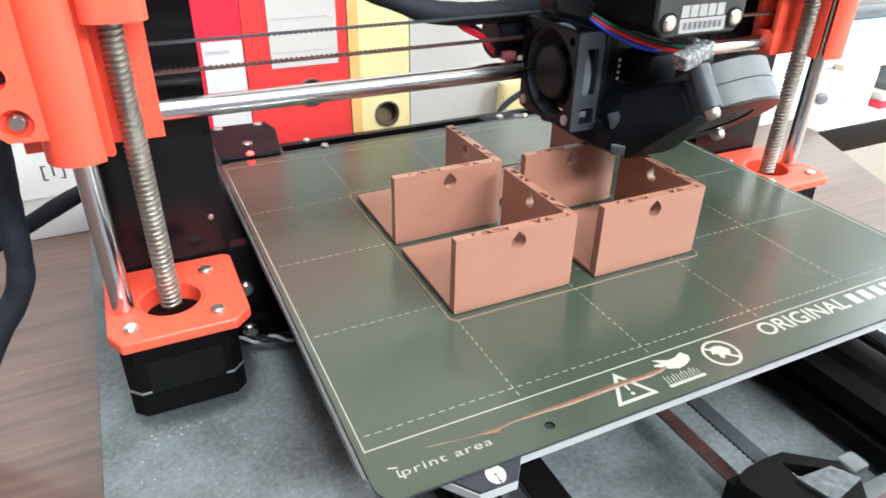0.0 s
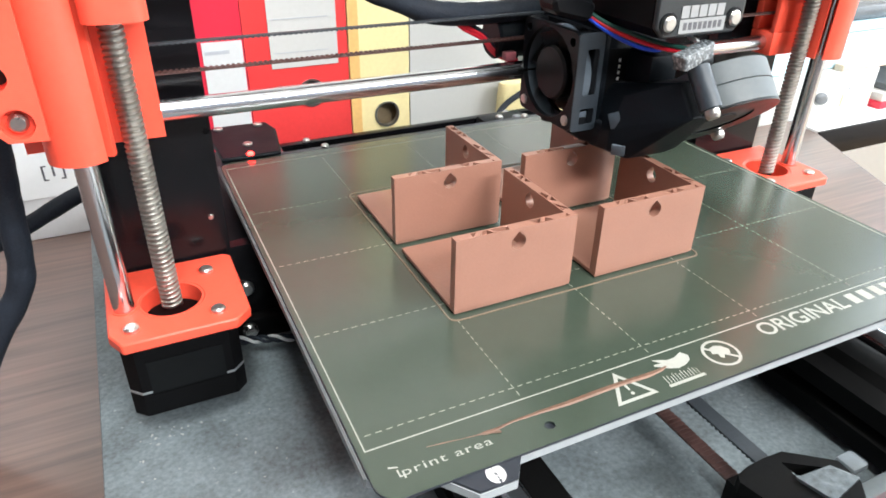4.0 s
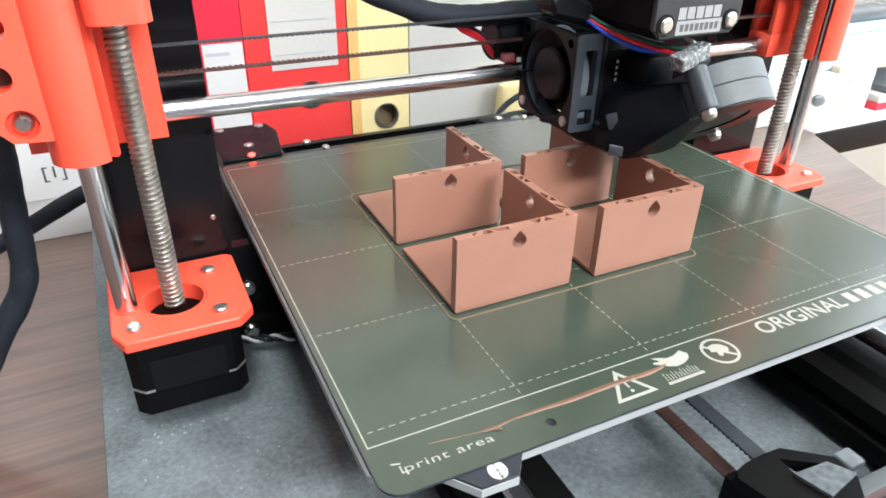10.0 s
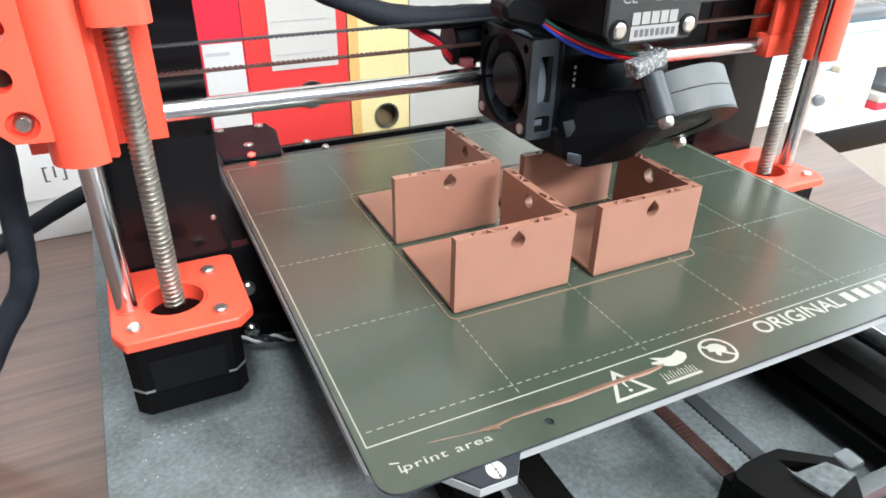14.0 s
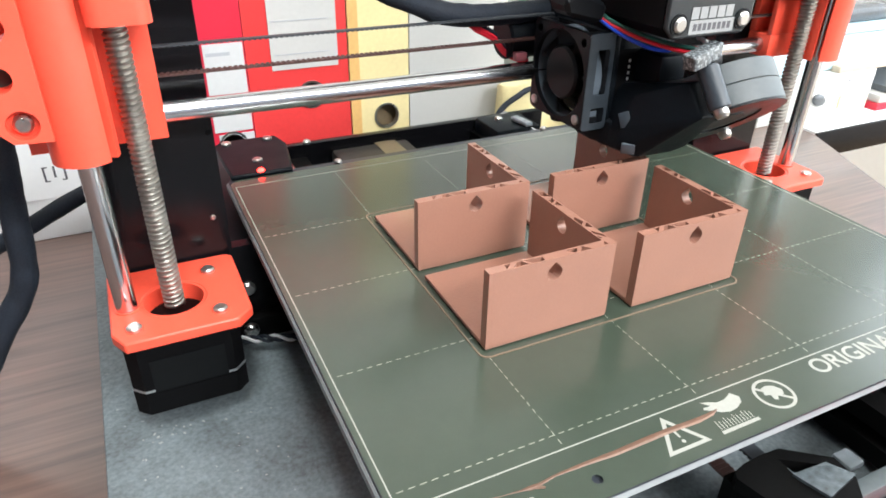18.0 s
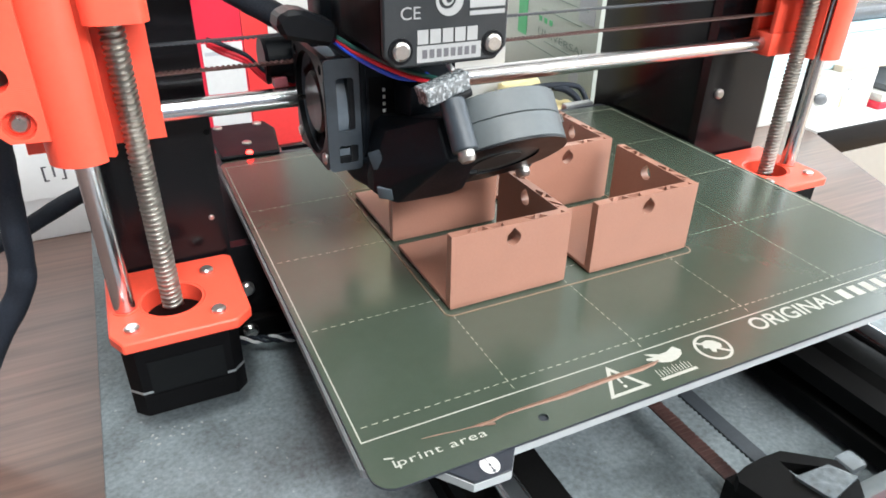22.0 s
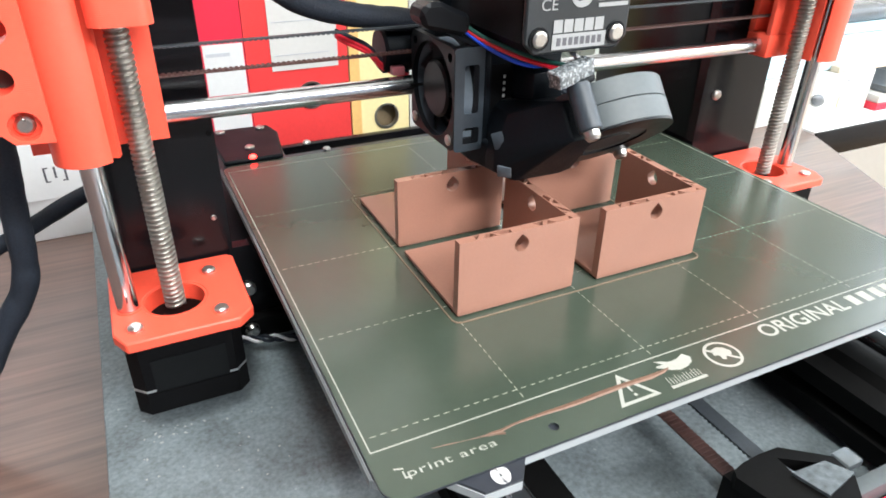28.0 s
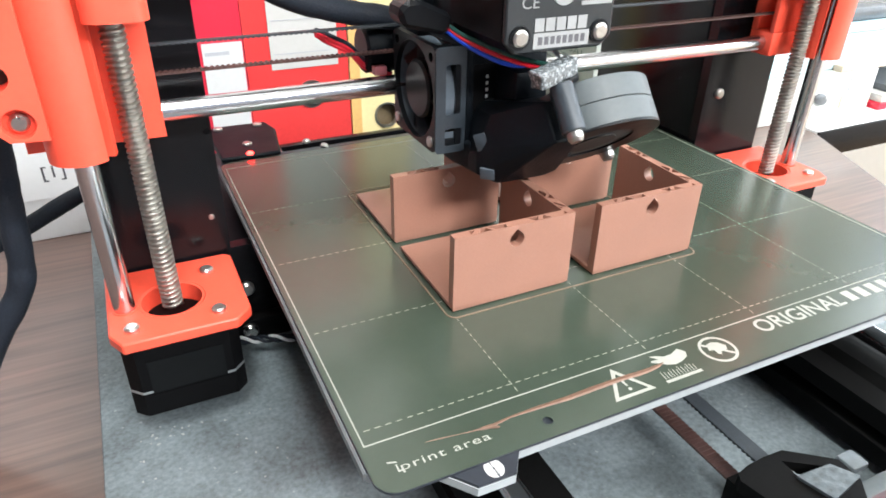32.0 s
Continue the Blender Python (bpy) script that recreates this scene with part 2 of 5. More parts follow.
M_BELTIN = material("brownish toothed rubber", (0.058, 0.026, 0.022), 0.55, vary=0.25, grain=900)
M_SLEEVE = material("black braided sleeve", (0.012, 0.0165, 0.025), 0.7, spec=0.3, vary=0.45, grain=1300, bump=0.5)
M_SLABM = material("grey stone slab", (0.122, 0.147, 0.156), 0.60, vary=0.54, grain=560, bump=0.7, spots=(300, 0.715, (0.27, 0.30, 0.30)))
M_WALL = material("white wall paint", (0.78, 0.77, 0.74), 0.8, vary=0.03, grain=60, bump=0.05)
# Dark grey picked for unseen walls, to keep fill light low.
M_DARKWALL = material("dark unseen wall against bounce light", (0.10, 0.11, 0.13), 0.9, vary=0.15, grain=300, bump=0.2)
M_WHITECARD = material("white binder card", (0.53, 0.53, 0.502), 0.45, vary=0.03, grain=300, bump=0.03)
M_CEIL = material("ceiling white", (0.82, 0.82, 0.80), 0.85, vary=0.02, grain=40)
M_FLOOR = material("tan vinyl floor", (0.38, 0.27, 0.17), 0.5, vary=0.15, grain=60)
M_RED = material("red glossy binder card", (0.58, 0.020, 0.046), 0.35, vary=0.08, grain=300, bump=0.03)
M_CORAL = material("coral red binder card", (0.68, 0.046, 0.046), 0.35, vary=0.08, grain=300, bump=0.03)
M_YELLOW = material("pale yellow binder card", (0.76, 0.65, 0.34), 0.45, vary=0.07, grain=300, bump=0.03)
M_LABEL = material("slightly greyed sticker paper", (0.53, 0.545, 0.545), 0.6, vary=0.05, grain=300, bump=0.03)
M_YMOTOR = material("dark brownish motor case", (0.036, 0.033, 0.029), 0.5, spec=0.3, vary=0.35, grain=420, bump=0.2)
M_PAPER = material("white paper", (0.74, 0.75, 0.75), 0.7, vary=0.03, grain=300, bump=0.03)
M_GREYPAPER = material("grey-white label paper", (0.478, 0.478, 0.46), 0.7, vary=0.04, grain=300, bump=0.03)
M_INK = material("dark grey ink", (0.09, 0.09, 0.10), 0.7)
M_GREYINK = material("pale grey ink", (0.38, 0.40, 0.43), 0.7)
M_SKIRT = material("tan filament line", (0.165, 0.118, 0.078), 0.5, vary=0.15)
M_STRAND = material("smeared brown filament", (0.155, 0.085, 0.056), 0.5, vary=0.3, grain=700)
M_CRUMB = material("grey stone dust", (0.30, 0.31, 0.30), 0.8, vary=0.2)
M_STRIP = material("blue-black moulded plastic", (0.026, 0.035, 0.044), 0.38, vary=0.2)
M_GRID = material("dull cream screen print", (0.24, 0.245, 0.20), 0.5, vary=0.12)
M_MARK = material("grey-white pad print", (0.29, 0.30, 0.30), 0.5, vary=0.08)
M_FACE = material("dark slate motor face", (0.014, 0.018, 0.021), 0.42, vary=0.15)
M_CRINKLE = material("crinkled clear film", (0.085, 0.095, 0.10), 0.22, 0.0, vary=0.8, grain=700, bump=0.9, spec=0.8, spots=(900, 0.53, (0.26, 0.285, 0.30)))
M_SMOKED = material("crinkled smoked plastic", (0.060, 0.072, 0.078), 0.25, vary=0.9, grain=330, bump=0.8, spec=0.5)
M_OFFWHITE = material("grey-white card", (0.56, 0.57, 0.54), 0.6, vary=0.06)
M_STICKER = material("black sticker", (0.0045, 0.005, 0.0055), 0.45, spec=0.12, vary=0.15)
# Near-black that puts the shade inside holes into the colour.
M_DARK = material("dark colour for hole insides", (0.03, 0.028, 0.025), 0.6)
M_BLUEWIRE = material("blue wire", (0.012, 0.080, 0.68), 0.35, vary=0.05)
M_REDWIRE = material("red wire", (0.62, 0.012, 0.03), 0.35, vary=0.05)
M_PINK = material("pinkish plug plastic", (0.34, 0.10, 0.12), 0.4, vary=0.2)
M_GREENWIRE = material("dark green wire", (0.01, 0.06, 0.05), 0.35, vary=0.05)
M_GREEN = material("green box print", (0.05, 0.42, 0.16), 0.5, vary=0.06)
M_BLUEPALE = material("pale blue plastic", (0.50, 0.68, 0.76), 0.5, vary=0.1)
M_GLASS = material("smoked plastic", (0.10, 0.11, 0.12), 0.25, vary=0.2)
M_CARTON = material("greenish white printed carton", (0.40, 0.44, 0.40), 0.5, vary=0.08)
M_CARTONINK = material("faded green-grey ink", (0.16, 0.21, 0.18), 0.6)
M_EDGESHADE = material("ochre painted edge shade", (0.72, 0.44, 0.16), 0.45, vary=0.1, grain=300)
M_KRAFT = material("pale kraft board", (0.60, 0.50, 0.38), 0.7, vary=0.06)
M_TAPE = material("copper-brown tape", (0.19, 0.145, 0.085), 0.4, 0.1, vary=0.15)
M_LED = glow("red lamp", (1.0, 0.016, 0.012), 26.0)
M_PALECLIP = material("pale translucent plastic", (0.21, 0.24, 0.26), 0.3, vary=0.15)
M_LAMP = glow("lit lamp panel", (1.0, 0.97, 0.92), 3.0)

# ---- the room ----


def wall(name, x0, x1, y0, y1, z0, z1, ma, hole=None):
    bm = BM()
    if hole is None:
        box(bm, x0, x1, y0, y1, z0, z1)
    else:
        a0, a1, b0, b1 = hole
        box(bm, x0, a0, y0, y1, z0, z1)
        box(bm, a1, x1, y0, y1, z0, z1)
        box(bm, a0, a1, y0, y1, z0, b0)
        box(bm, a0, a1, y0, y1, b1, z1)
    return single(name, bm, ma, "", "", (x0, y0, z0), kind="structure")


FLOOR, CEIL = -840, 1800
wall("floor", -1700, 2100, -3100, 1300, FLOOR - 60, FLOOR, M_FLOOR)
wall("ceiling", -1700, 2100, -3100, 1300, CEIL, CEIL + 60, M_CEIL)
wall("wall_back", -1700, 2100, 1200, 1300, FLOOR, CEIL, M_WALL)
# The left and front walls are unseen; their dark colour cuts bounce light.
wall("wall_left", -1700, -1600, -3000, 1200, FLOOR, CEIL, M_DARKWALL)
bm = BM()
for y0, y1, z0, z1 in ((-3000, -2050, FLOOR, CEIL), (1050, 1200, FLOOR, CEIL), (-2050, 1050, FLOOR, 80), (-2050, 1050, 1450, CEIL)):
    box(bm, 2000, 2100, y0, y1, z0, z1)
single("wall_right", bm, M_WALL, "", "", (2000, -3000, FLOOR), kind="structure")
wall("wall_front", -1700, 2100, -3100, -3000, FLOOR, CEIL, M_DARKWALL)


def window(name):
    ob = thing(name, "wide white-framed office window", "window", (2050, -500, 80), kind="structure")
    bm = BM()
    slab(bm, [(-2050, 80), (1050, 80), (1050, 1450), (-2050, 1450)], [[(-2000, 130), (-520, 130), (-520, 1400), (-2000, 1400)], [(-480, 130), (1000, 130), (1000, 1400), (-480, 1400)]], 2030, 2090,
         Matrix(((0, 0, 1, 0), (1, 0, 0, 0), (0, 1, 0, 0), (0, 0, 0, 1))))
    part("window_frame", bm, M_WALL, ob)


window("window_1")


def ceiling_light(x, y, w, d):
    ob = thing("ceiling_light", "long white ceiling light fixture with lit panel", "ceiling light", (x, y, CEIL), "ceiling lights")
    part("housing", box(BM(), x - w / 2 - 20, x + w / 2 + 20, y - d / 2 - 20, y + d / 2 + 20, CEIL - 22, CEIL, 4), M_CEIL, ob)
    part("diffuser", box(BM(), x - w / 2, x + w / 2, y - d / 2, y + d / 2, CEIL - 27, CEIL - 22.5, 1), M_LAMP, ob, "lit diffuser panel")


ceiling_light(950, -2150, 1800, 600)
ceiling_light(-120, -480, 320, 1200)

# ---- desk, side table, cabinet ----
DESK = -100.0


def desk():
    ob = thing("office_desk", "brown wood-grain laminate office desk", "desk", (0, 0, FLOOR))
    bm = slab(BM(), [(-900, -500), (330, -500), (470, 30), (604, 303), (606, 330), (607, 690), (-900, 690)], [], DESK - 28, DESK)
    part("desktop", bm, M_WOOD, ob)
    part("desk_leg", box(BM(), -880, -850, -400, 400, FLOOR, DESK - 28, 1), M_PAPER, ob, "white panel leg")
    part("desk_leg", box(BM(), 250, 280, -400, 400, FLOOR, DESK - 28, 1), M_PAPER, ob, "white panel leg")


desk()


def side_table():
    ob = thing("side_table", "white-topped side table with a dark edge", "table", (900, 450, FLOOR))
    part("tabletop", box(BM(), 612, 1400, 306, 900, DESK - 4, DESK, 0.5), M_PAPER, ob, "white tabletop")
    part("edge_band", box(BM(), 610, 1400, 303, 306, DESK - 30, DESK - 0.5, 0.5), M_FRAME, ob, "dark edge band")
    part("underframe", box(BM(), 612, 1400, 307, 900, DESK - 30, DESK - 4.5, 0.5), M_FRAME, ob)
    for x in (660, 1360):
        part("table_leg", box(BM(), x - 20, x + 20, 820, 860, FLOOR, DESK - 30, 2), M_FRAME, ob)
        part("table_leg", box(BM(), x - 20, x + 20, 340, 380, FLOOR, DESK - 30, 2), M_FRAME, ob)


side_table()

bm = BM()
box(bm, -76, 336, -120, 330, -100, -56, 1.2)
single("stone_slab", bm, M_SLABM, "grey speckled stone paving slab under the printer", "paving slab", (130, 105, -100))

# ---- what stands behind the printer ----


def binder(name, x0, x1, ma, label, hole_x, hole_z, y=372, top=215, block=None):
    block = block or M_DARK
    ob = thing(name, label, "binder", ((x0 + x1) / 2, y + 140, DESK), "binders on the desk")
    spine = slab(BM(), [(x0, DESK), (x1, DESK), (x1, top), (x0, top)], [circle(hole_x, hole_z, 9.5)], 0, 2.5,
                 Matrix.Translation((0, y + 2.5, 0)) @ Matrix.Rotation(radians(90), 4, "X"))
    part("spine", spine, ma, ob)
    part("cover", box(BM(), x0, x0 + 2.5, y + 2.6, y + 285, DESK, top, 0.6), ma, ob)
    part("cover", box(BM(), x1 - 2.5, x1, y + 2.6, y + 285, DESK, top, 0.6), ma, ob)
    # Paper is coloured dark: the shade inside the binder is painted on it.
    part("paper_block", box(BM(), x0 + 3, x1 - 3, y + (30 if block is M_DARK else 9), y + 270, DESK + 8, top - 20), block, ob, "paper block painted dark as inside shade")
    part("finger_ring", ring(BM(), (hole_x, y - 0.8, hole_z), (hole_x, y + 3, hole_z), 10.8, 9.2), M_BOLT, ob, "metal finger ring")
    return ob


red = binder("binder", -34, 43.5, M_RED, "red lever-arch binder with a white spine sticker", 27, -48)
part("label", box(BM(), 14.5, 42.5, 371.2, 371.9, -37, 28), M_LABEL, red, "white paper sticker")
part("label", slab(BM(), [(17, -96), (43, -96), (43, -39), (17, -39)], [circle(27, -48, 8.8)], 371.2, 371.9, Matrix(((1, 0, 0, 0), (0, 0, 1, 0), (0, 1, 0, 0), (0, 0, 0, 1)))), M_LABEL, red, "white paper sticker")
part("printed_line", box(BM(), 16, 33, 370.9, 371.15, 19.5, 22), M_GREYINK, red)
part("printed_line", box(BM(), 16, 36, 370.9, 371.15, -9.2, -8.6), M_GREYINK, red)
coral = binder("binder", 44, 121, M_CORAL, "coral red lever-arch binder with a large blank label", 90.5, -16)
part("label", box(BM(), 62, 113, 371.2, 371.9, 5, 150), M_GREYPAPER, coral, "pale grey paper label")
for z in (16, 40, 64, 88):
    part("printed_line", box(BM(), 64, 106, 370.9, 371.15, z, z + 0.6), M_GREYINK, coral)
yellow = binder("binder", 121.8, 172, M_YELLOW, "pale yellow narrow lever-arch binder", 152, -41, block=M_TAPE)
# Ochre strip paints in the rounded edge's shading and the coral reflection.
part("spine_edge_shade", box(BM(), 122, 130, 371.2, 371.9, DESK, 215), M_EDGESHADE, yellow, "ochre strip painting the rounded edge's shade")
white = binder("binder", 173, 262, M_WHITECARD, "white lever-arch binder beside a yellow one", 214, 120)


def carton():
    """A tall printed carton that turns its side to the printer."""
    m = pose(332, 338, 0, 0, 0, -9.6)      # along the front, then back along the side
    ob = thing("carton", "greenish white printed carton standing behind the printer", "box", (332, 338, DESK))
    part("carton_body", box(BM(), 0, 150, 0, 215, DESK, 75, 1.0, m), M_CARTON, ob)
    def mark(name, s0, s1, z0, z1, ma, lb=""):
        part(name, box(BM(), -0.5, -0.1, s0, s1, z0, z1, 0, m), ma, ob, lb)
    mark("green_stripe", 155, 179, -18, 75, M_GREEN, "green printed stripe")
    for k in range(3):
        mark("printed_bar", 92 + 12.5 * k, 99 + 12.5 * k, 3.6, 8.6, M_GREEN)
    part("printed_word", lettering(BM(), "UNIVERSAL", 6.2, m @ Matrix(((0, 0, -1, 0), (-1, 0, 0, 124), (0, 1, 0, -9.0), (0, 0, 0, 1))), 0.5, 106), M_CARTONINK, ob)
    for s0, s1, z in ((30, 118, 15.4), (30, 108, -14.0), (70, 156, -23.4), (20, 150, 30)):
        mark("printed_line", s0, s1, z, z + 0.7, M_CARTONINK)
    mark("printed_bar", 28, 46, -36, -25, M_GREYINK)
    mark("grey_panel", 8, 38, 20, 75, M_GREYINK, "grey printed panel")


carton()


def yellow_packet():
    bm = BM()
    box(bm, 250, 290, 352, 366, DESK, -22, 4)
    box(bm, 286, 325, 348, 364, DESK, -44, 4)
    bmesh.ops.subdivide_edges(bm, edges=[e for e in bm.edges if e.calc_length() > 8], cuts=5, use_grid_fill=True)
    for v in bm.verts:
        q = noise.noise_vector(v.co * 0.09)
        v.co += Vector((q.x * 3.5, q.y * 3.0, q.z * 3.5 if v.co.z > DESK + 6 else 0.0))
    single("packet", bm, M_YELLOW, "crumpled yellow paper packet on the desk", "packet", (277, 353, DESK))


yellow_packet()


def storage_box():
    ob = thing("storage_box", "white cardboard box with a taped paper sheet", "box", (-160, 450, DESK))
    part("box_body", box(BM(), -330, -36, 373, 560, DESK, 120, 1.5), M_PAPER, ob)
    part("paper_sheet", box(BM(), -150, -55, 371.8, 372.6, -68, 60), M_PAPER, ob, "white paper sheet")
    part("printed_text", lettering(BM(), "[1] +", 8.5, pose(-103, 371.5, -53, 90, 0, 0), 0.0, 27), M_INK, ob)


storage_box()


def component_box():
    ob = thing("component_box", "white cardboard box with a printed label on a side table", "box", (680, 370, DESK))
    part("box_body", box(BM(), 560, 735, 340, 460, DESK, -53, 1.5), M_OFFWHITE, ob)
    part("flap", box(BM(), 672, 775, 341, 352, -52.8, -46, 0.5), M_KRAFT, ob, "pale kraft cardboard flap")
    bm = BM()
    bmesh.ops.create_uvsphere(bm, u_segments=20, v_segments=12, radius=1.0, matrix=Matrix.Translation((647, 338.5, -79)) @ Matrix.Rotation(radians(20), 4, "Y") @ Matrix.Diagonal((11, 4, 6.5, 1)))
    part("carry_handle", bm, M_GLASS, ob, "dark grey plastic handle")
    part("yellow_label", box(BM(), 683, 731, 339, 339.7, -93, -79), M_YELLOW, ob, "yellow printed strip")
    for z0, z1 in ((-63, -60.5), (-68.5, -66), (-74, -71.5)):
        part("printed_bar", box(BM(), 690, 731, 339, 339.7, z0, z1), M_GREYINK, ob)


component_box()


def loose_items():
    ob = thing("blue_box", "pale blue plastic box standing on a white carton", "box", (690, 400, -53))
    part("box_body", box(BM(), 570, 900, 353, 560, -52.7, -14, 3), M_BLUEPALE, ob)
    part("lid", box(BM(), 568, 902, 351.5, 562, -13.8, -8, 2), M_BLUEPALE, ob)
    ob = thing("stapler", "dark grey plastic tool on a blue box", "tool", (760, 430, -8))
    part("tool_body", box(BM(), 690, 860, 370, 420, -7.7, 8, 5), M_GLASS, ob)
    ob = thing("red_book", "red book lying flat on the white table", "book", (830, 420, DESK))
    part("cover", box(BM(), 738, 900, 328, 500, DESK, DESK + 8, 1), M_RED, ob)
    part("pages", box(BM(), 741, 898, 329.5, 498, DESK + 8.2, DESK + 17, 0.6), M_GREYPAPER, ob, "grey-white page block")
    ob = thing("magazine", "dark grey magazine lying on a red book", "magazine", (840, 420, DESK + 17))
    part("cover", box(BM(), 756, 915, 333, 498, DESK + 17.3, DESK + 25, 1), M_GLASS, ob)


loose_items()


def power_cable():
    ob = thing("power_cable", "thick black braided cable hanging beside the printer", "cable", (-100, 180, -100))
    bm = tube(BM(), [(-87, 172, 75), (-90, 170, 42), (-93, 170, 14), (-95.5, 170, -12), (-100, 170, -26), (-112, 170, -44), (-128, 168, -68), (-150, 162, -93.5), (-190, 150, -94)], 5.4, 14, 10, 0.08)
    part("sleeve", bm, M_SLEEVE, ob)
    bm = tube(BM(), [(-175, 205, -40), (-140, 196, -27), (-104, 190, -10), (-68, 190, 7), (-45, 190, 14)], 3.9, 12, 8, 0.08)
    part("sleeve", bm, M_SLEEVE, ob)


power_cable()


def slab_crumbs():
    """Pale chips and dust that lie on the slab beside the motor."""
    rng = random.Random(5)
    bm = BM()
    for k in range(40):
        if k < 15:
            s = rng.random()
            x, y = -58 + 18 * s + rng.gauss(0, 2.0), 87.0 + 3.2 * s + rng.gauss(0, 2.0)
        else:
            x, y = rng.uniform(-72, -12), rng.uniform(20, 88)
        r = rng.uniform(0.15, 0.5)
        bmesh.ops.create_icosphere(bm, subdivisions=1, radius=r, matrix=pose(x, y, -56 + 0.25 * r, 0, 0, rng.uniform(0, 180)) @ Matrix.Diagonal((rng.uniform(0.8, 2.0), 1.0, 0.45, 1)))
    single("slab_crumbs", bm, M_CRUMB, "pale crumbs and dust lying on the slab", "crumbs", (-45, 88, -56), kind="stuff", smooth=None)


slab_crumbs()


def thin_cable():
    bm = tube(BM(), [(214, 306, -52), (222, 312, -34), (233, 318, -27), (247, 322, -22), (264, 332, -21), (288, 342, -24), (308, 344, -26), (322, 342, -30), (326, 334, -42), (328, 330, -60), (329, 329, -97.6)], 2.4, 10, 6)
    tube(bm, [(296, 345, -27), (308, 342, -30), (318, 336, -40), (321, 333, -60), (322, 333, -96.8)], 3.2, 10, 6)
    single("thin_cable", bm, M_SLEEVE, "thin black cable arching behind the printer", "cable", (284, 345, DESK))


thin_cable()

# ---- the 3D printer: what stands still ----
CL, CR, CY = -40.0, 284.7, 111.0     # lead screws
printer = thing("printer_frame", "desktop 3D printer with orange printed parts and black frame", "3D printer", (122, 111, -56))


def bolt_head(name, parent, at, axis, r=2.7, h=2.2, ma=None, label="", socket=True):
    """A socket-head or dome bolt: a rounded head with a hex recess."""
    a = Vector(at)
    d = Vector(axis).normalized()
    bm = BM()
    cyl(bm, a - d * 0.3, a + d * h * 0.6, r, n=20)
    cyl(bm, a + d * h * 0.6, a + d * h, r, r * 0.72, n=20)
    if socket:
        cyl(bm, a + d * h * 0.99, a + d * (h + 0.05), r * 0.42, n=6)
    return part(name, bm, ma or M_BOLT, parent, label)


def frame_plate():
    out = [(-61, -52), (304.5, -52), (304.5, 300), (-61, 300)]
    hole = [(-12, -8), (-12, 255), (255.5, 255), (255.5, -8)]
    bm = slab(BM(), out, [hole], 0, 6, Matrix.Translation((0, 146, 0)) @ Matrix.Rotation(radians(90), 4, "X"))
    ob = part("frame_plate", bm, M_FRAME, printer, "black aluminium frame plate")
    bolt_head("bolt", ob, (-17.7, 140, 8.5), (0, -1, 0), 1.2, 1.0)
    bolt_head("bolt", ob, (265.8, 140, 28.5), (0, -1, 0), 2.9, 2.0)
    bolt_head("bolt", ob, (-7.9, 140, -30.2), (0, -1, 0), 3.4, 3.0)
    bolt_head("bolt", ob, (-9.9, 133.6, -49.0), (0, -1, 0), 3.6, 3.0)
    # Flat black disc, coloured to stand for a small dark hole, no bolt.
    bolt_head("bolt", ob, (-14, 140, 46), (0, -1, 0), 1.2, 0.2, M_MOTOR)
    # Added black box that fills from the plate down to the slab.
    part("foot_fill", box(BM(), -61, 90, 133.5, 139.8, -55.6, -44, 0.6), M_EXTRUDE, ob, "black fill box at the frame's foot")
    return ob


frame_plate()
part("power_supply", box(BM(), 255.6, 304, 146.3, 238, -50, 150, 1.5), M_FRAME, printer, "black metal power supply case")


part("electronics_case", box(BM(), -50, 23, 150, 281, -54, -17, 2), M_BLACK, printer, "black printed electronics case")


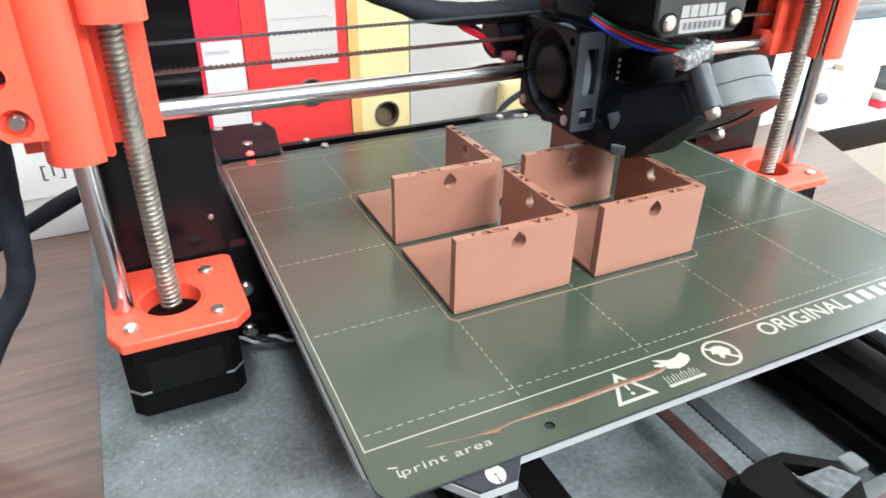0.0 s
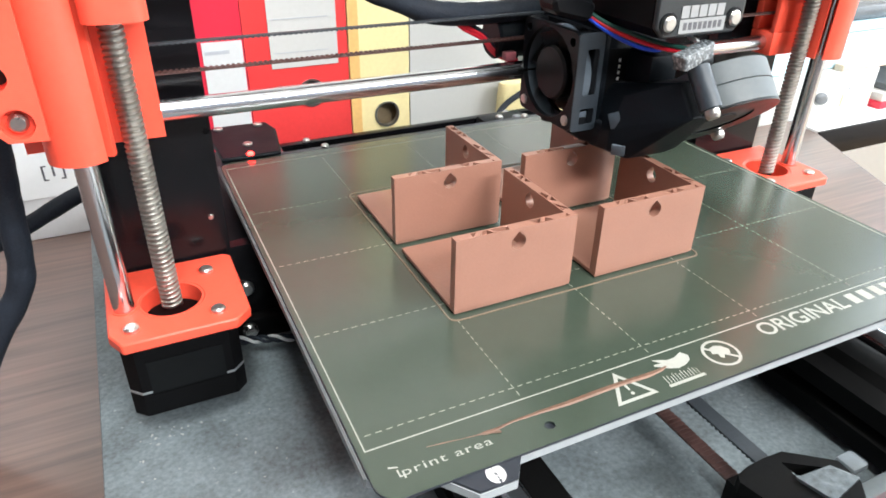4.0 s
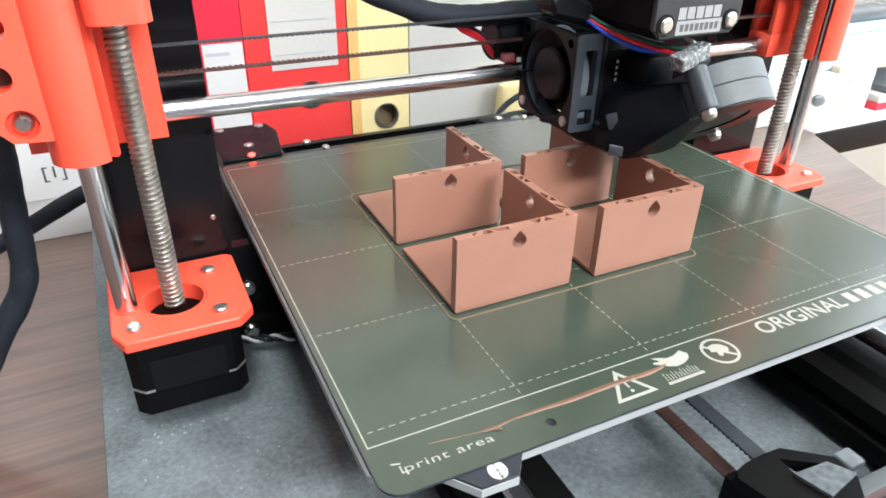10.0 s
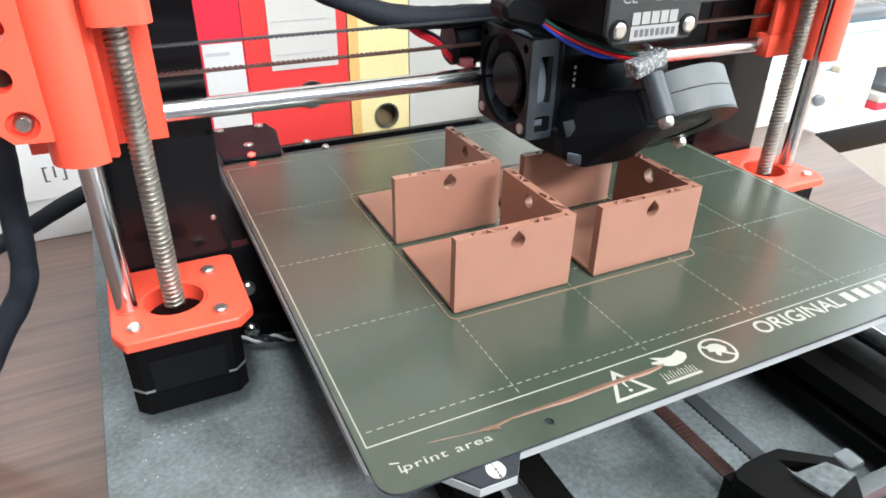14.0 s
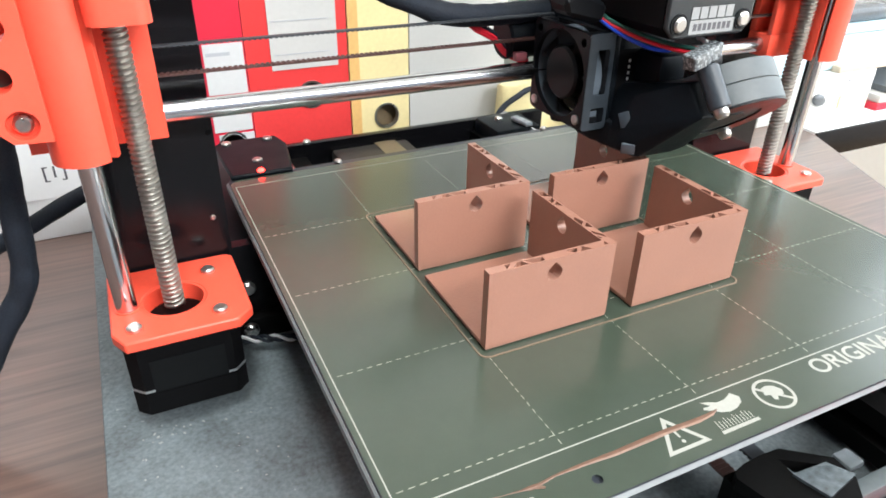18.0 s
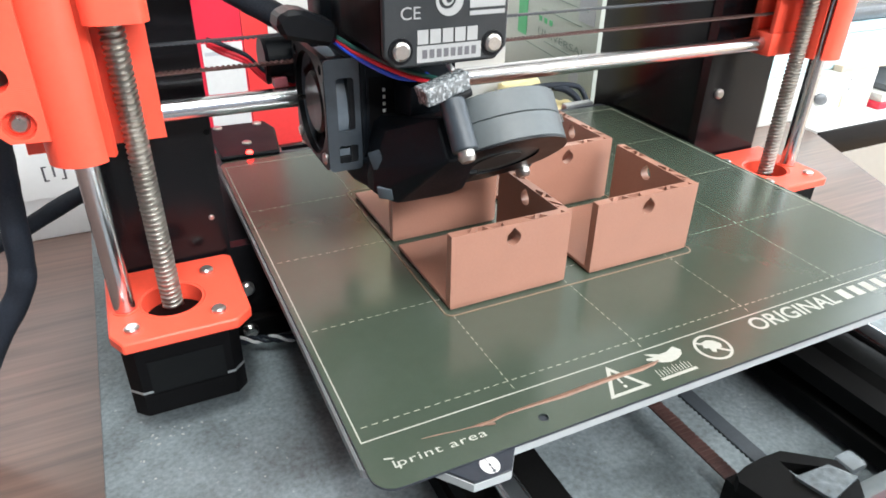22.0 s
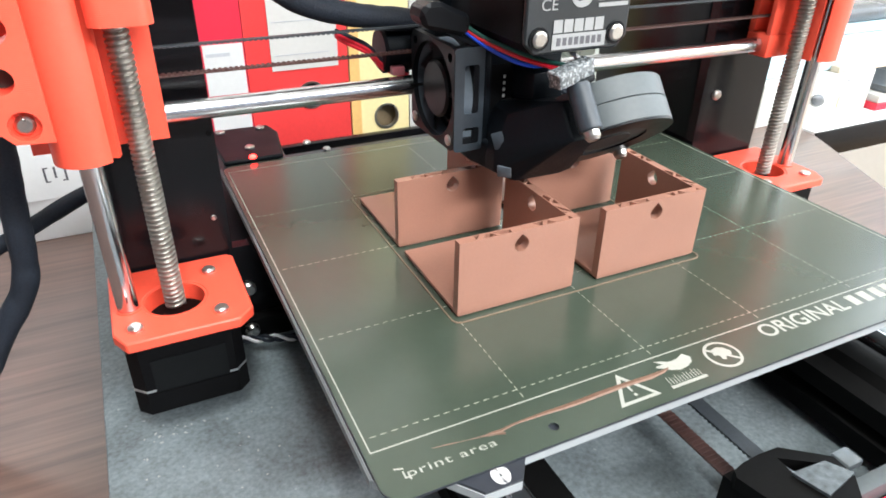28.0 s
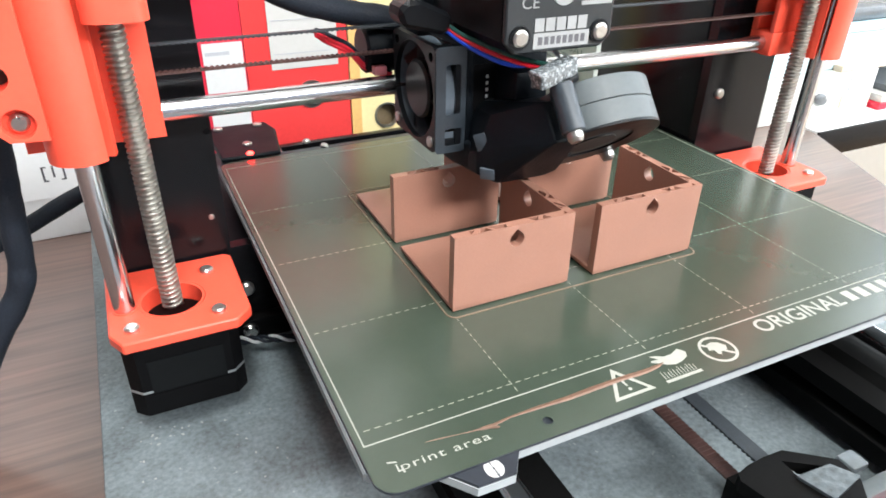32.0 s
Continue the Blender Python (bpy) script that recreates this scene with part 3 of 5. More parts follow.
def z_base(cx, sign):
    """Orange motor mount, motor, lead screw and smooth rod; sign: +1 where the rod is to the left."""
    rod = cx - 17 * sign
    zt = -9.3
    x0, x1 = (rod - 6.6, cx + 27.0) if sign > 0 else (cx - 25.5, rod + 7.5)
    c = 6.0
    y0, y1 = CY - 24, CY + 27.6
    if sign > 0:
        out = [(x0 + 4, y0), (x1 - c, y0), (x1, y0 + c), (x1, y1 - 2.5), (x1 - 2.5, y1), (x0, y1), (x0, y0 + 8)]
    else:
        out = [(x0 + c, y0), (x1 - 4, y0), (x1, y0 + 8), (x1, y1), (x0 + 2.5, y1), (x0, y1 - 2.5), (x0, y0 + c)]
    bm = slab(BM(), out, [circle(cx, CY, 12.1, 36)], zt - 4.5, zt)
    mount = part("motor_mount", bm, M_ORANGE, printer, "orange printed motor mount")
    bev = mount.modifiers.new("edge", "BEVEL")
    bev.width, bev.segments, bev.limit_method, bev.angle_limit = 0.0007, 2, "ANGLE", radians(40)
    part("pocket_wall", ring(BM(), (cx, CY, zt - 7.6), (cx, CY, zt - 0.25), 12.2, 11.3, 36), M_ORANGE, mount)
    part("rod_clamp", ring(BM(), (rod, CY, zt - 0.2), (rod, CY, zt + 0.5), 4.9, 4.15), M_ORANGE, mount)
    for dx, dy in ((-15.5, -15.5), (15.5, -15.5), (15.5, 15.5), (-15.5, 15.5)):
        if (dx * sign < 0) and dy > 0:
            continue
        bolt_head("bolt", mount, (cx + dx, CY + dy, zt + 0.1), (0, 0, 1), 2.8, 1.7)
    # motor
    h = 21.15
    k = 4.2
    sq = [(cx - h + k, CY - h), (cx + h - k, CY - h), (cx + h, CY - h + k), (cx + h, CY + h - k), (cx + h - k, CY + h), (cx - h + k, CY + h), (cx - h, CY + h - k), (cx - h, CY - h + k)]
    bm = slab(BM(), sq, [circle(cx, CY, 12.3, 36)], -36.5, zt - 4.6)
    motor = part("stepper_motor", bm, M_MOTOR, printer, "black stepper motor")
    def grow(d):
        return [(cx + (x - cx) * (1 + d / h), CY + (y - CY) * (1 + d / h)) for x, y in sq]
    part("stator_band", slab(BM(), grow(0.15), [], -35.6, -34.6), M_STEELEDGE, motor, "bare metal band")
    part("motor_cap", slab(BM(), grow(0.1), [], -46.2, -36.6), M_MOTOR, motor)
    part("motor_label", box(BM(), cx - 13.5, cx + 14, CY - h - 0.5, CY - h - 0.2, -35.4, -21), M_STICKER, motor, "black sticker")
    part("motor_boss", cyl(BM(), (cx, CY, -36), (cx, CY, zt - 7.7), 12.25, n=36), M_MOTOR, motor)
    part("connector", box(BM(), cx - 8, cx + 8, CY + h - 1, CY + h + 5, -45, -38, 0.5), M_PAPER, motor, "white plug")
    # rod and screw
    part("smooth_rod", cyl(BM(), (rod, CY, zt - 4), (rod, CY, 300), 4.0, n=28), M_ROD, printer, "polished steel guide rod")
    bm = BM()
    pitch, r0, r1, n = 2.0, 3.2, 4.0, 20
    z, rings = zt - 4.0, []
    while z < 152:
        for f, q in ((0.0, r0), (0.3, r1), (0.62, r1), (0.92, r0)):
            rings.append([bm.verts.new((cx + q * math.cos(2 * math.pi * i / n), CY + q * math.sin(2 * math.pi * i / n), z + (f + i / n) * pitch)) for i in range(n)])
        z += pitch
    for p, q in zip(rings, rings[1:]):
        for i in range(n - 1):
            bm.faces.new((p[i], p[i + 1], q[i + 1], q[i]))
    for k in range(len(rings) - 5):
        bm.faces.new((rings[k][n - 1], rings[k + 4][0], rings[k + 5][0], rings[k + 1][n - 1]))
    part("lead_screw", bm, M_SCREWROD, printer, "bronze-grey threaded lead screw", smooth=50)


z_base(CL, 1)
z_base(CR, -1)

ROD_Y, ROD_Z = 128.0, 59.7


def x_end(cx, sign):
    """The orange carriage at an end of the horizontal axis."""
    rod = cx - 17 * sign
    def X(a, b):
        return (cx + a * sign, cx + b * sign) if sign > 0 else (cx + b * sign, cx + a * sign)
    bm = BM()
    # bearing housing round the smooth rod, with its slit
    slit = radians(20)
    a0 = radians(-35) if sign > 0 else radians(215)
    pts = []
    for i in range(33):
        t = a0 + sign * (slit / 2 + (2 * math.pi - slit) * i / 32)
        pts.append((rod + 10.6 * math.cos(t), CY + 10.6 * math.sin(t)))
    for i in range(33):
        t = a0 + sign * (slit / 2 + (2 * math.pi - slit) * (32 - i) / 32)
        pts.append((rod + 7.6 * math.cos(t), CY + 7.6 * math.sin(t)))
    slab(bm, pts, [], 53.2, 150)
    end = part("x_end", bm, M_ORANGE, printer, "orange printed axis end with bearing housing")
    # body behind the screw, that holds the rods
    x0, x1 = X(-34, 10.4)
    slab(bm := BM(), [(x0, 53), (x1, 53), (x1, 150), (x0, 150)], [], 0, 15, Matrix.Translation((0, 135.5, 0)) @ Matrix.Rotation(radians(90), 4, "X"))
    if sign < 0:
        bm.free()
        bm = box(BM(), x0, x1, 120.5, 135.5, 53, 65, 0.8)
        box(bm, x0, x1, 120.5, 123.6, 65, 150, 0.6)
        box(bm, x0, x1, 131.4, 135.5, 65, 150, 0.6)
        box(bm, x0 + 15, x1, 123.6, 131.4, 65, 150)
    part("rod_block", bm, M_ORANGE, end)
    # side plate with the tension screw
    if sign < 0:
        x0, x1 = X(-8, 11.5)
        part("nut_housing", slab(BM(), rounded(x0, x1, 98, 121, 5), [], 96.0, 150), M_ORANGE, end)
        return
    x0, x1 = X(-60, -24)
    part("side_plate", slab(BM(), [(x0, 70), (cx - 38, 67.5), (cx - 35, 64.2), (x1, 63.6), (x1, 150), (x0, 150)], [circle(cx - 31.3, 69.7, 4.7), circle(cx - 34.4, 84.0, 4.0), circle(cx - 33.2, 98.8, 4.6)], 0, 12, Matrix.Translation((0, 112, 0)) @ Matrix.Rotation(radians(90), 4, "X")), M_ORANGE, end)
    bx = cx - 31.3
    part("bolt_seat", cyl(BM(), (bx, 103.2, 69.7), (bx, 111.8, 69.7), 4.68, n=24), M_ORANGE, end)
    bolt_head("bolt", end, (bx, 103.0, 69.7), (0, -1, 0), 3.0, 2.4)
    # Near-black disc added to paint the depth of the hole.
    part("hole_shade_disc", cyl(BM(), (cx - 34.4, 108, 84.0), (cx - 34.4, 111.8, 84.0), 3.98, n=20), M_DARK, end)
    # nut housing round the lead screw
    x0, x1 = X(-8, 11.5)
    part("nut_housing", slab(BM(), rounded(x0, x1, 98, 121, 5), [], 97.3, 150), M_ORANGE, end)


x_end(CL, 1)
x_end(CR, -1)
for z in (ROD_Z, ROD_Z + 45):
    part("x_rod", cyl(BM(), (CL - 20, ROD_Y, z + 0.5), (CR + 20, ROD_Y, z - 1.0), 4.0, n=32), M_ROD, printer, "polished steel cross rod")


def belt(parent, axis, a0, a1, across, z, teeth_up, ma, ma_teeth, name="belt", width=6.0, th=0.6):
    """A flat toothed belt run along x or y, with a tooth every 2 mm."""
    bm, bt = BM(), BM()
    lo, hi = (z, z + 0.6)
    def add(b, s0, s1, z0, z1):
        if axis == "x":
            box(b, s0, s1, across - width / 2, across + width / 2, z0, z1)
        else:
            box(b, across - width / 2, across + width / 2, s0, s1, z0, z1)
    add(bm, a0, a1, lo, hi)
    s = a0
    while s < a1:
        if teeth_up:
            add(bt, s, s + 1.05, hi, hi + th)
        else:
            add(bt, s, s + 1.05, lo - th, lo)
        s += 2.0
    ob = part(name, bm, ma, parent, "black rubber timing belt")
    tagged(part("belt_teeth", bt, ma_teeth, ob), kind="stuff")
    return ob


belt(printer, "x", -42, 286, ROD_Y - 1, 84.0, False, M_BELT, M_BELT, width=2.4, th=0.3)
belt(printer, "x", -42, 286, ROD_Y - 1, 73.6, True, M_BELTIN, M_BELTIN, width=3.0, th=0.4)

# lower frame: extrusions, guide rods, long belt, idler and rear plate


def lower_frame():
    for x in (30, 184):
        bm = BM()
        slab(bm, [(x, -52), (x + 30, -52), (x + 30, -44), (x + 26, -41), (x + 30, -38), (x + 30, -30), (x + 19, -30), (x + 15, -34), (x + 11, -30), (x, -30), (x, -38), (x + 4, -41), (x, -44)], [], 0, 380,
             Matrix.Translation((0, 290, 0)) @ Matrix.Rotation(radians(90), 4, "X"))
        part("extrusion", bm, M_EXTRUDE, printer, "black slotted aluminium extrusion")
    # Added black box that covers the slab right of the extrusion.
    part("side_fill", box(BM(), 211, 238, -90, 290, -52, -38, 0.8), M_EXTRUDE, printer, "black fill box beside the extrusion")
    for x in (41, 214.5):
        part("y_rod", cyl(BM(), (x, -96, -24), (x, 288, -24), 4.0, n=24), M_ROD, printer, "polished steel guide rod")
    belt(printer, "y", -44, 262, 126.5, -30.3, False, M_BELT, M_BELT)
    belt(printer, "y", -44, 262, 126.5, -47.0, True, M_BELTIN, M_BELTIN, th=0.35)
    part("rear_plate", box(BM(), 30, 246, 284, 290, -52, -21.5, 0.6), M_FRAME, printer, "black metal rear plate")
    bolt_head("bolt", printer, (62, 287, -21.5), (0, 0, 1), 2.6, 1.8)
    y_motor = part("y_motor", box(BM(), 77, 132, 255, 283.6, -54, -27.5, 2.5), M_YMOTOR, printer, "black stepper motor with taped side")
    part("tape", box(BM(), 108, 123, 256, 283, -27.4, -27.0), M_TAPE, y_motor, "copper-brown tape")
    rb = part("rear_bracket", box(BM(), 187, 222, 250, 283.5, -40, -19.5, 1.2), M_BLACK, printer, "black printed rear bracket")
    bolt_head("bolt", rb, (200, 272, -19.4), (0, 0, 1), 2.8, 2.2)
    part("clip", box(BM(), -3.2, 3.2, -9, 9, 0, 3.5, 1.4, pose(211, 258, -19.3, 0, 0, 8)), M_PALECLIP, rb, "pale translucent clip")
    # idler holder with its pulley
    side = Matrix(((0, 0, 1, 0), (1, 0, 0, 0), (0, 1, 0, 0), (0, 0, 0, 1)))
    idler = part("idler_holder", slab(BM(), [(-37, -55.5), (-78, -55.5), (-78, -36), (-66, -28.2), (-37, -28.2)], [], 108, 121.5, side), M_EXTRUDE, printer, "black printed belt idler holder")
    part("idler_top", slab(BM(), [(106.5, -42.5), (108.2, -40.0), (113.3, -38.8), (120.9, -38.4), (128.6, -38.8), (142.0, -49.3), (141.2, -57.8), (134, -66), (112, -66)], [[(124.6, -42.0), (135.8, -49.6), (124.3, -48.4)]], -28, -23.2), M_EXTRUDE, idler)
    part("cheek", box(BM(), 131.5, 137, -78, -52, -55.5, -28.2, 0.8), M_BLACK, idler)
    part("pulley", cyl(BM(), (122, -48, -38.4), (131, -48, -38.4), 7.4, n=28, chamfer=0.6), M_BOLT, idler, "metal idler pulley")
    part("clear_clip", slab(BM(), [(122.9, -49.0), (136.6, -50.0), (141.0, -57.4), (126.0, -60.2)], [], -23.1, -22.0), M_SMOKED, idler, "crinkled smoked clear plastic clip")
    part("pulley_flange", ring(BM(), (124.5, -47.5, -33.5), (125.4, -47.5, -33.5), 9.6, 8.6, 36), M_PALECLIP, idler, "pale pulley flange")
    part("cross_bar", box(BM(), 126, 236, -63, -57.5, -34, -25, 0.8), M_GREYFAN, printer, "dark grey cross bar")
    part("cover_plate", box(BM(), 138, 236, -97, -63.6, -36, -31, 0.8), M_RED, printer, "dark red plate")
    part("bracket", box(BM(), 160, 168.5, -47.5, -39.5, -42, -38.5, 1.6), M_PALECLIP, printer, "pale translucent clip")
    # twisted motor wires on the slab
    for k, ma in ((0, M_PAPER), (1, M_SLEEVE), (2, M_SLEEVE)):
        pts = [(-18 + 2.0 * i, 128 - 0.7 * i, -49 + 1.3 * math.sin(i * 0.9 + k * 2.1)) for i in range(26)]
        pts = [(p[0], p[1] + 1.3 * math.cos(i * 0.9 + k * 2.1), p[2]) for i, p in enumerate(pts)]
        part("motor_wire", tube(BM(), pts, 0.75, 8, 3), ma, printer, ("white wire", "black wire", "black wire")[k])


lower_frame()

# ---- the moving bed ----
BOARD = [(3, -13), (14.6, -15.2), (22.4, -25.0), (33.8, -25.2), (38.9, -18.3), (211.1, -18.3), (216.2, -25.2), (227.6, -25.0), (235.4, -15.2), (247, -13), (253.2, -8), (253.2, 222), (250, 226), (0, 226), (-2.7, 222), (-2.7, -8)]
bed = part("heated_bed", slab(BM(), BOARD, [], -1.9, -0.9), M_PCB, printer, "black heater board")
part("board_edge", slab(BM(), [(125 + (x - 125) * 1.002, 105 + (y - 105) * 1.002) for x, y in BOARD], [], -4.7, -1.95), M_PCBEDGE, bed, "pale grey board edge")
part("board_edge", box(BM(), -3.7, -2.95, -8, 222, -4.7, -1.8), M_EDGEGREY, bed, "pale grey board edge")
part("bed_carriage", slab(BM(), [(26, 10), (224, 10), (224, 40), (140, 80), (140, 130), (224, 170), (224, 200), (26, 200), (26, 170), (110, 130), (110, 80), (26, 40)], [], -14, -8), M_FRAME, bed, "black metal carriage")
for x in (41, 214.5):
    for y in ((30, 180) if x < 100 else (105,)):
        part("bearing", cyl(BM(), (x, y - 12, -24), (x, y + 12, -24), 7.5, n=20), M_BOLT, bed, "linear bearing")
        part("bearing_clamp", box(BM(), x - 9, x + 9, y - 10, y + 10, -17, -8, 1), M_BLACK, bed)
for x in (30, 125, 220):
    for y in (20, 105, 190):
        part("spacer", cyl(BM(), (x, y, -8), (x, y, -5.2), 3, n=14), M_BOLT, bed)
sheet_out = rounded(-2.6, 253.0, -19.1, 220.0, 6.5, 6)
sheet = part("steel_sheet", slab(BM(), sheet_out, [circle(51.5, -13.2, 1.6, 18)], -0.85, 0), M_SHEET, bed, "olive powder-coated steel print sheet")
part("sheet_rim", slab(BM(), rounded(-2.75, 253.15, -19.25, 220.15, 6.6, 6), [circle(51.5, -13.2, 1.6, 18)], -0.8, -0.15), M_PCB, bed, "dark sheet edge")


def marks():
    h0, h1 = 0.004, 0.03
    def bar(name, x0, x1, y0, y1, ma=M_PRINT):
        part(name, box(BM(), x0, x1, y0, y1, h0, h1), ma, bed)
    def poly(name, pts, holes=()):
        part(name, slab(BM(), pts, list(holes), h0, h1), M_PRINT, bed)
    # frame of the print area
    bar("border_line", -0.8, 250.8, -0.75, -0.3)
    # Back and right borders use the duller print: fading under gloss is painted in.
    bar("border_line", -0.8, 250.8, 211.3, 211.8, M_GRID)
    bar("border_line", -0.8, -0.4, -0.3, 211.3)
    bar("border_line", 250.25, 250.8, -0.2, 211.3, M_GRID)
    # dashed 50 mm grid, one piece for each line
    def dashes(name, fixed, along_x, a0, a1):
        bm = BM()
        s = a0
        while s < a1:
            e = min(s + 1.9, a1)
            if along_x:
                box(bm, s, e, fixed - 0.15, fixed + 0.15, h0, h1)
            else:
                box(bm, fixed - 0.14, fixed + 0.14, s, e, h0, h1)
            s += 3.35
        part(name, bm, M_GRID, bed)
    for y in (5, 55, 105, 155):
        dashes("grid_line", y, True, 1.2, 249)
    dashes("grid_line", 50, False, 1.4, 43)
    dashes("grid_line", 50, False, 158, 209)
    for x in (100, 150, 200):
        dashes("grid_line", x, False, 1.4, 209)
    # warning triangle
    tri = [(82.4, -2.2), (74.6, -15.4), (90.2, -15.4)]
    tin = [(82.4, -4.8), (76.7, -14.2), (88.1, -14.2)]
    poly("warning_triangle", tri, [tin])
    poly("warning_mark", [(81.8, -6.6), (83.0, -6.6), (82.7, -10.9), (82.1, -10.9)])
    poly("warning_mark", circle(82.4, -12.4, 0.65, 12))
    # heat sign: palm over a hot bar
    poly("heat_sign_palm", [(97.9, -2.5), (100.5, -3.3), (102.8, -4.5), (106.0, -4.4), (109.6, -3.0), (111.2, -5.4), (110.0, -7.4), (107.0, -8.8), (103.7, -9.2), (101.0, -8.2), (99.0, -6.7), (96.8, -5.4), (97.2, -4.6), (100.0, -4.9)])
    bar("heat_sign_bar", 95.0, 109.6, -15.4, -14.2)
    for k in range(12):
        x = 95.6 + 1.15 * k
        poly("heat_sign_ray", [(x, -13.8), (x + 0.3, -13.8), (x + 0.65, -10.2 - (k % 3) * 0.5), (x + 0.4, -10.2 - (k % 3) * 0.5)])
    # crossed-out circle
    poly("ban_sign_ring", circle(122.3, -9.0, 6.6, 36), [circle(122.3, -9.0, 5.6, 36)])
    part("ban_sign_slash", box(BM(), -5.7, 5.7, -0.5, 0.5, h0, h1 + 0.006, 0, pose(122.3, -9.0, 0, 0, 0, -45)), M_PRINT, bed)
    poly("ban_sign_blot", [(118.9, -8.4), (120.2, -5.6), (122.6, -5.2), (124.8, -6.2), (126.2, -8.6), (125.0, -10.4), (122.8, -10.0), (121.4, -11.6), (120.4, -10.8), (120.8, -9.0)])
    # lettering; the maker's name stays plain bars
    part("printed_word", lettering(BM(), "ORIGINAL", 6.4, pose(143.8, -8.7, 0), h1, 44.0, 0.014), M_PRINT, bed)
    for k, w in enumerate((5.6, 5.8, 5.6, 5.2, 6.0)):
        bar("printed_bar", 190.8 + 6.7 * k, 190.8 + 6.7 * k + w * 0.72, -8.5, -2.5)
    bar("printed_bar", 214, 240, -14.0, -11.6)
    part("printed_word", lettering(BM(), "print area", 2.75, pose(6.0, -12.6, 0), h1, 27.2, 0.0, 1.12), M_PRINT, bed)
    poly("print_area_arrow", [(3.0, -8.2), (5.6, -9.0), (5.6, -9.5), (3.0, -8.8)])
    poly("print_area_arrow", [(4.8, -10.0), (5.3, -10.0), (5.3, -12.2), (6.6, -12.2), (6.6, -12.7), (4.8, -12.7)])
    # touch mark on the front tab
    bm = BM()
    for k in range(5):
        q = 0.5 + 0.48 * k
        n = 20
        for a0, a1 in ((-84 + 9 * (k % 2), 92), (101, 268 - 8 * (k % 2))):
            lp = [(28.9 + q * math.cos(radians(a0 + (a1 - a0) * i / n)), -21.6 + 1.15 * q * math.sin(radians(a0 + (a1 - a0) * i / n))) for i in range(n + 1)]
            lp += [(28.9 + (q + 0.26) * math.cos(radians(a1 - (a1 - a0) * i / n)), -21.6 + 1.15 * (q + 0.26) * math.sin(radians(a1 - (a1 - a0) * i / n))) for i in range(n + 1)]
            slab(bm, lp, [], -0.89, -0.86)
    part("touch_mark", bm, M_WHITEINK, bed, "white whorl mark")


marks()

# cable cover at the back corner of the bed, with the red lamp
bm = slab(BM(), [(-1, 221.5), (31, 221.5), (36.5, 258), (33.5, 273), (3, 274), (-2.5, 268)], [], -0.8, 1.9)
cover = part("cable_cover", bm, M_BLACK, bed, "black printed cable cover")
cov_bevel = cover.modifiers.new("edge", "BEVEL")
cov_bevel.width, cov_bevel.segments, cov_bevel.limit_method = 0.0012, 2, "ANGLE"
for x, y in ((5, 268), (28, 268), (16, 238)):
    bolt_head("bolt", bed, (x, y, 1.8), (0, 0, 1), 2.7, 1.4)
lamp = BM()
bmesh.ops.create_uvsphere(lamp, u_segments=16, v_segments=10, radius=1.6, matrix=Matrix.Translation((14.6, 223.2, 2.0)) @ Matrix.Diagonal((1.25, 0.9, 1.0, 1)))
part("red_lamp", lamp, M_LED, bed, "lit red lamp")
for x in (56, 188):
    bolt_head("bolt", bed, (x, 223.4, -0.9), (0, 0, 1), 2.2, 2.2)
part("clip", box(BM(), 224, 246, 225, 231, -4, 1.5, 0.8, pose(0, 0, 0)), M_STEELEDGE, bed, "pale metal clip")

# ---- the moving print head ----
head = part("print_head", box(box(BM(), 34.5, 76, 97, 124, 52, 134, 1.5), 30, 80, 118, 136, 52, 112, 2), M_BLACK, printer, "black extruder and carriage body")


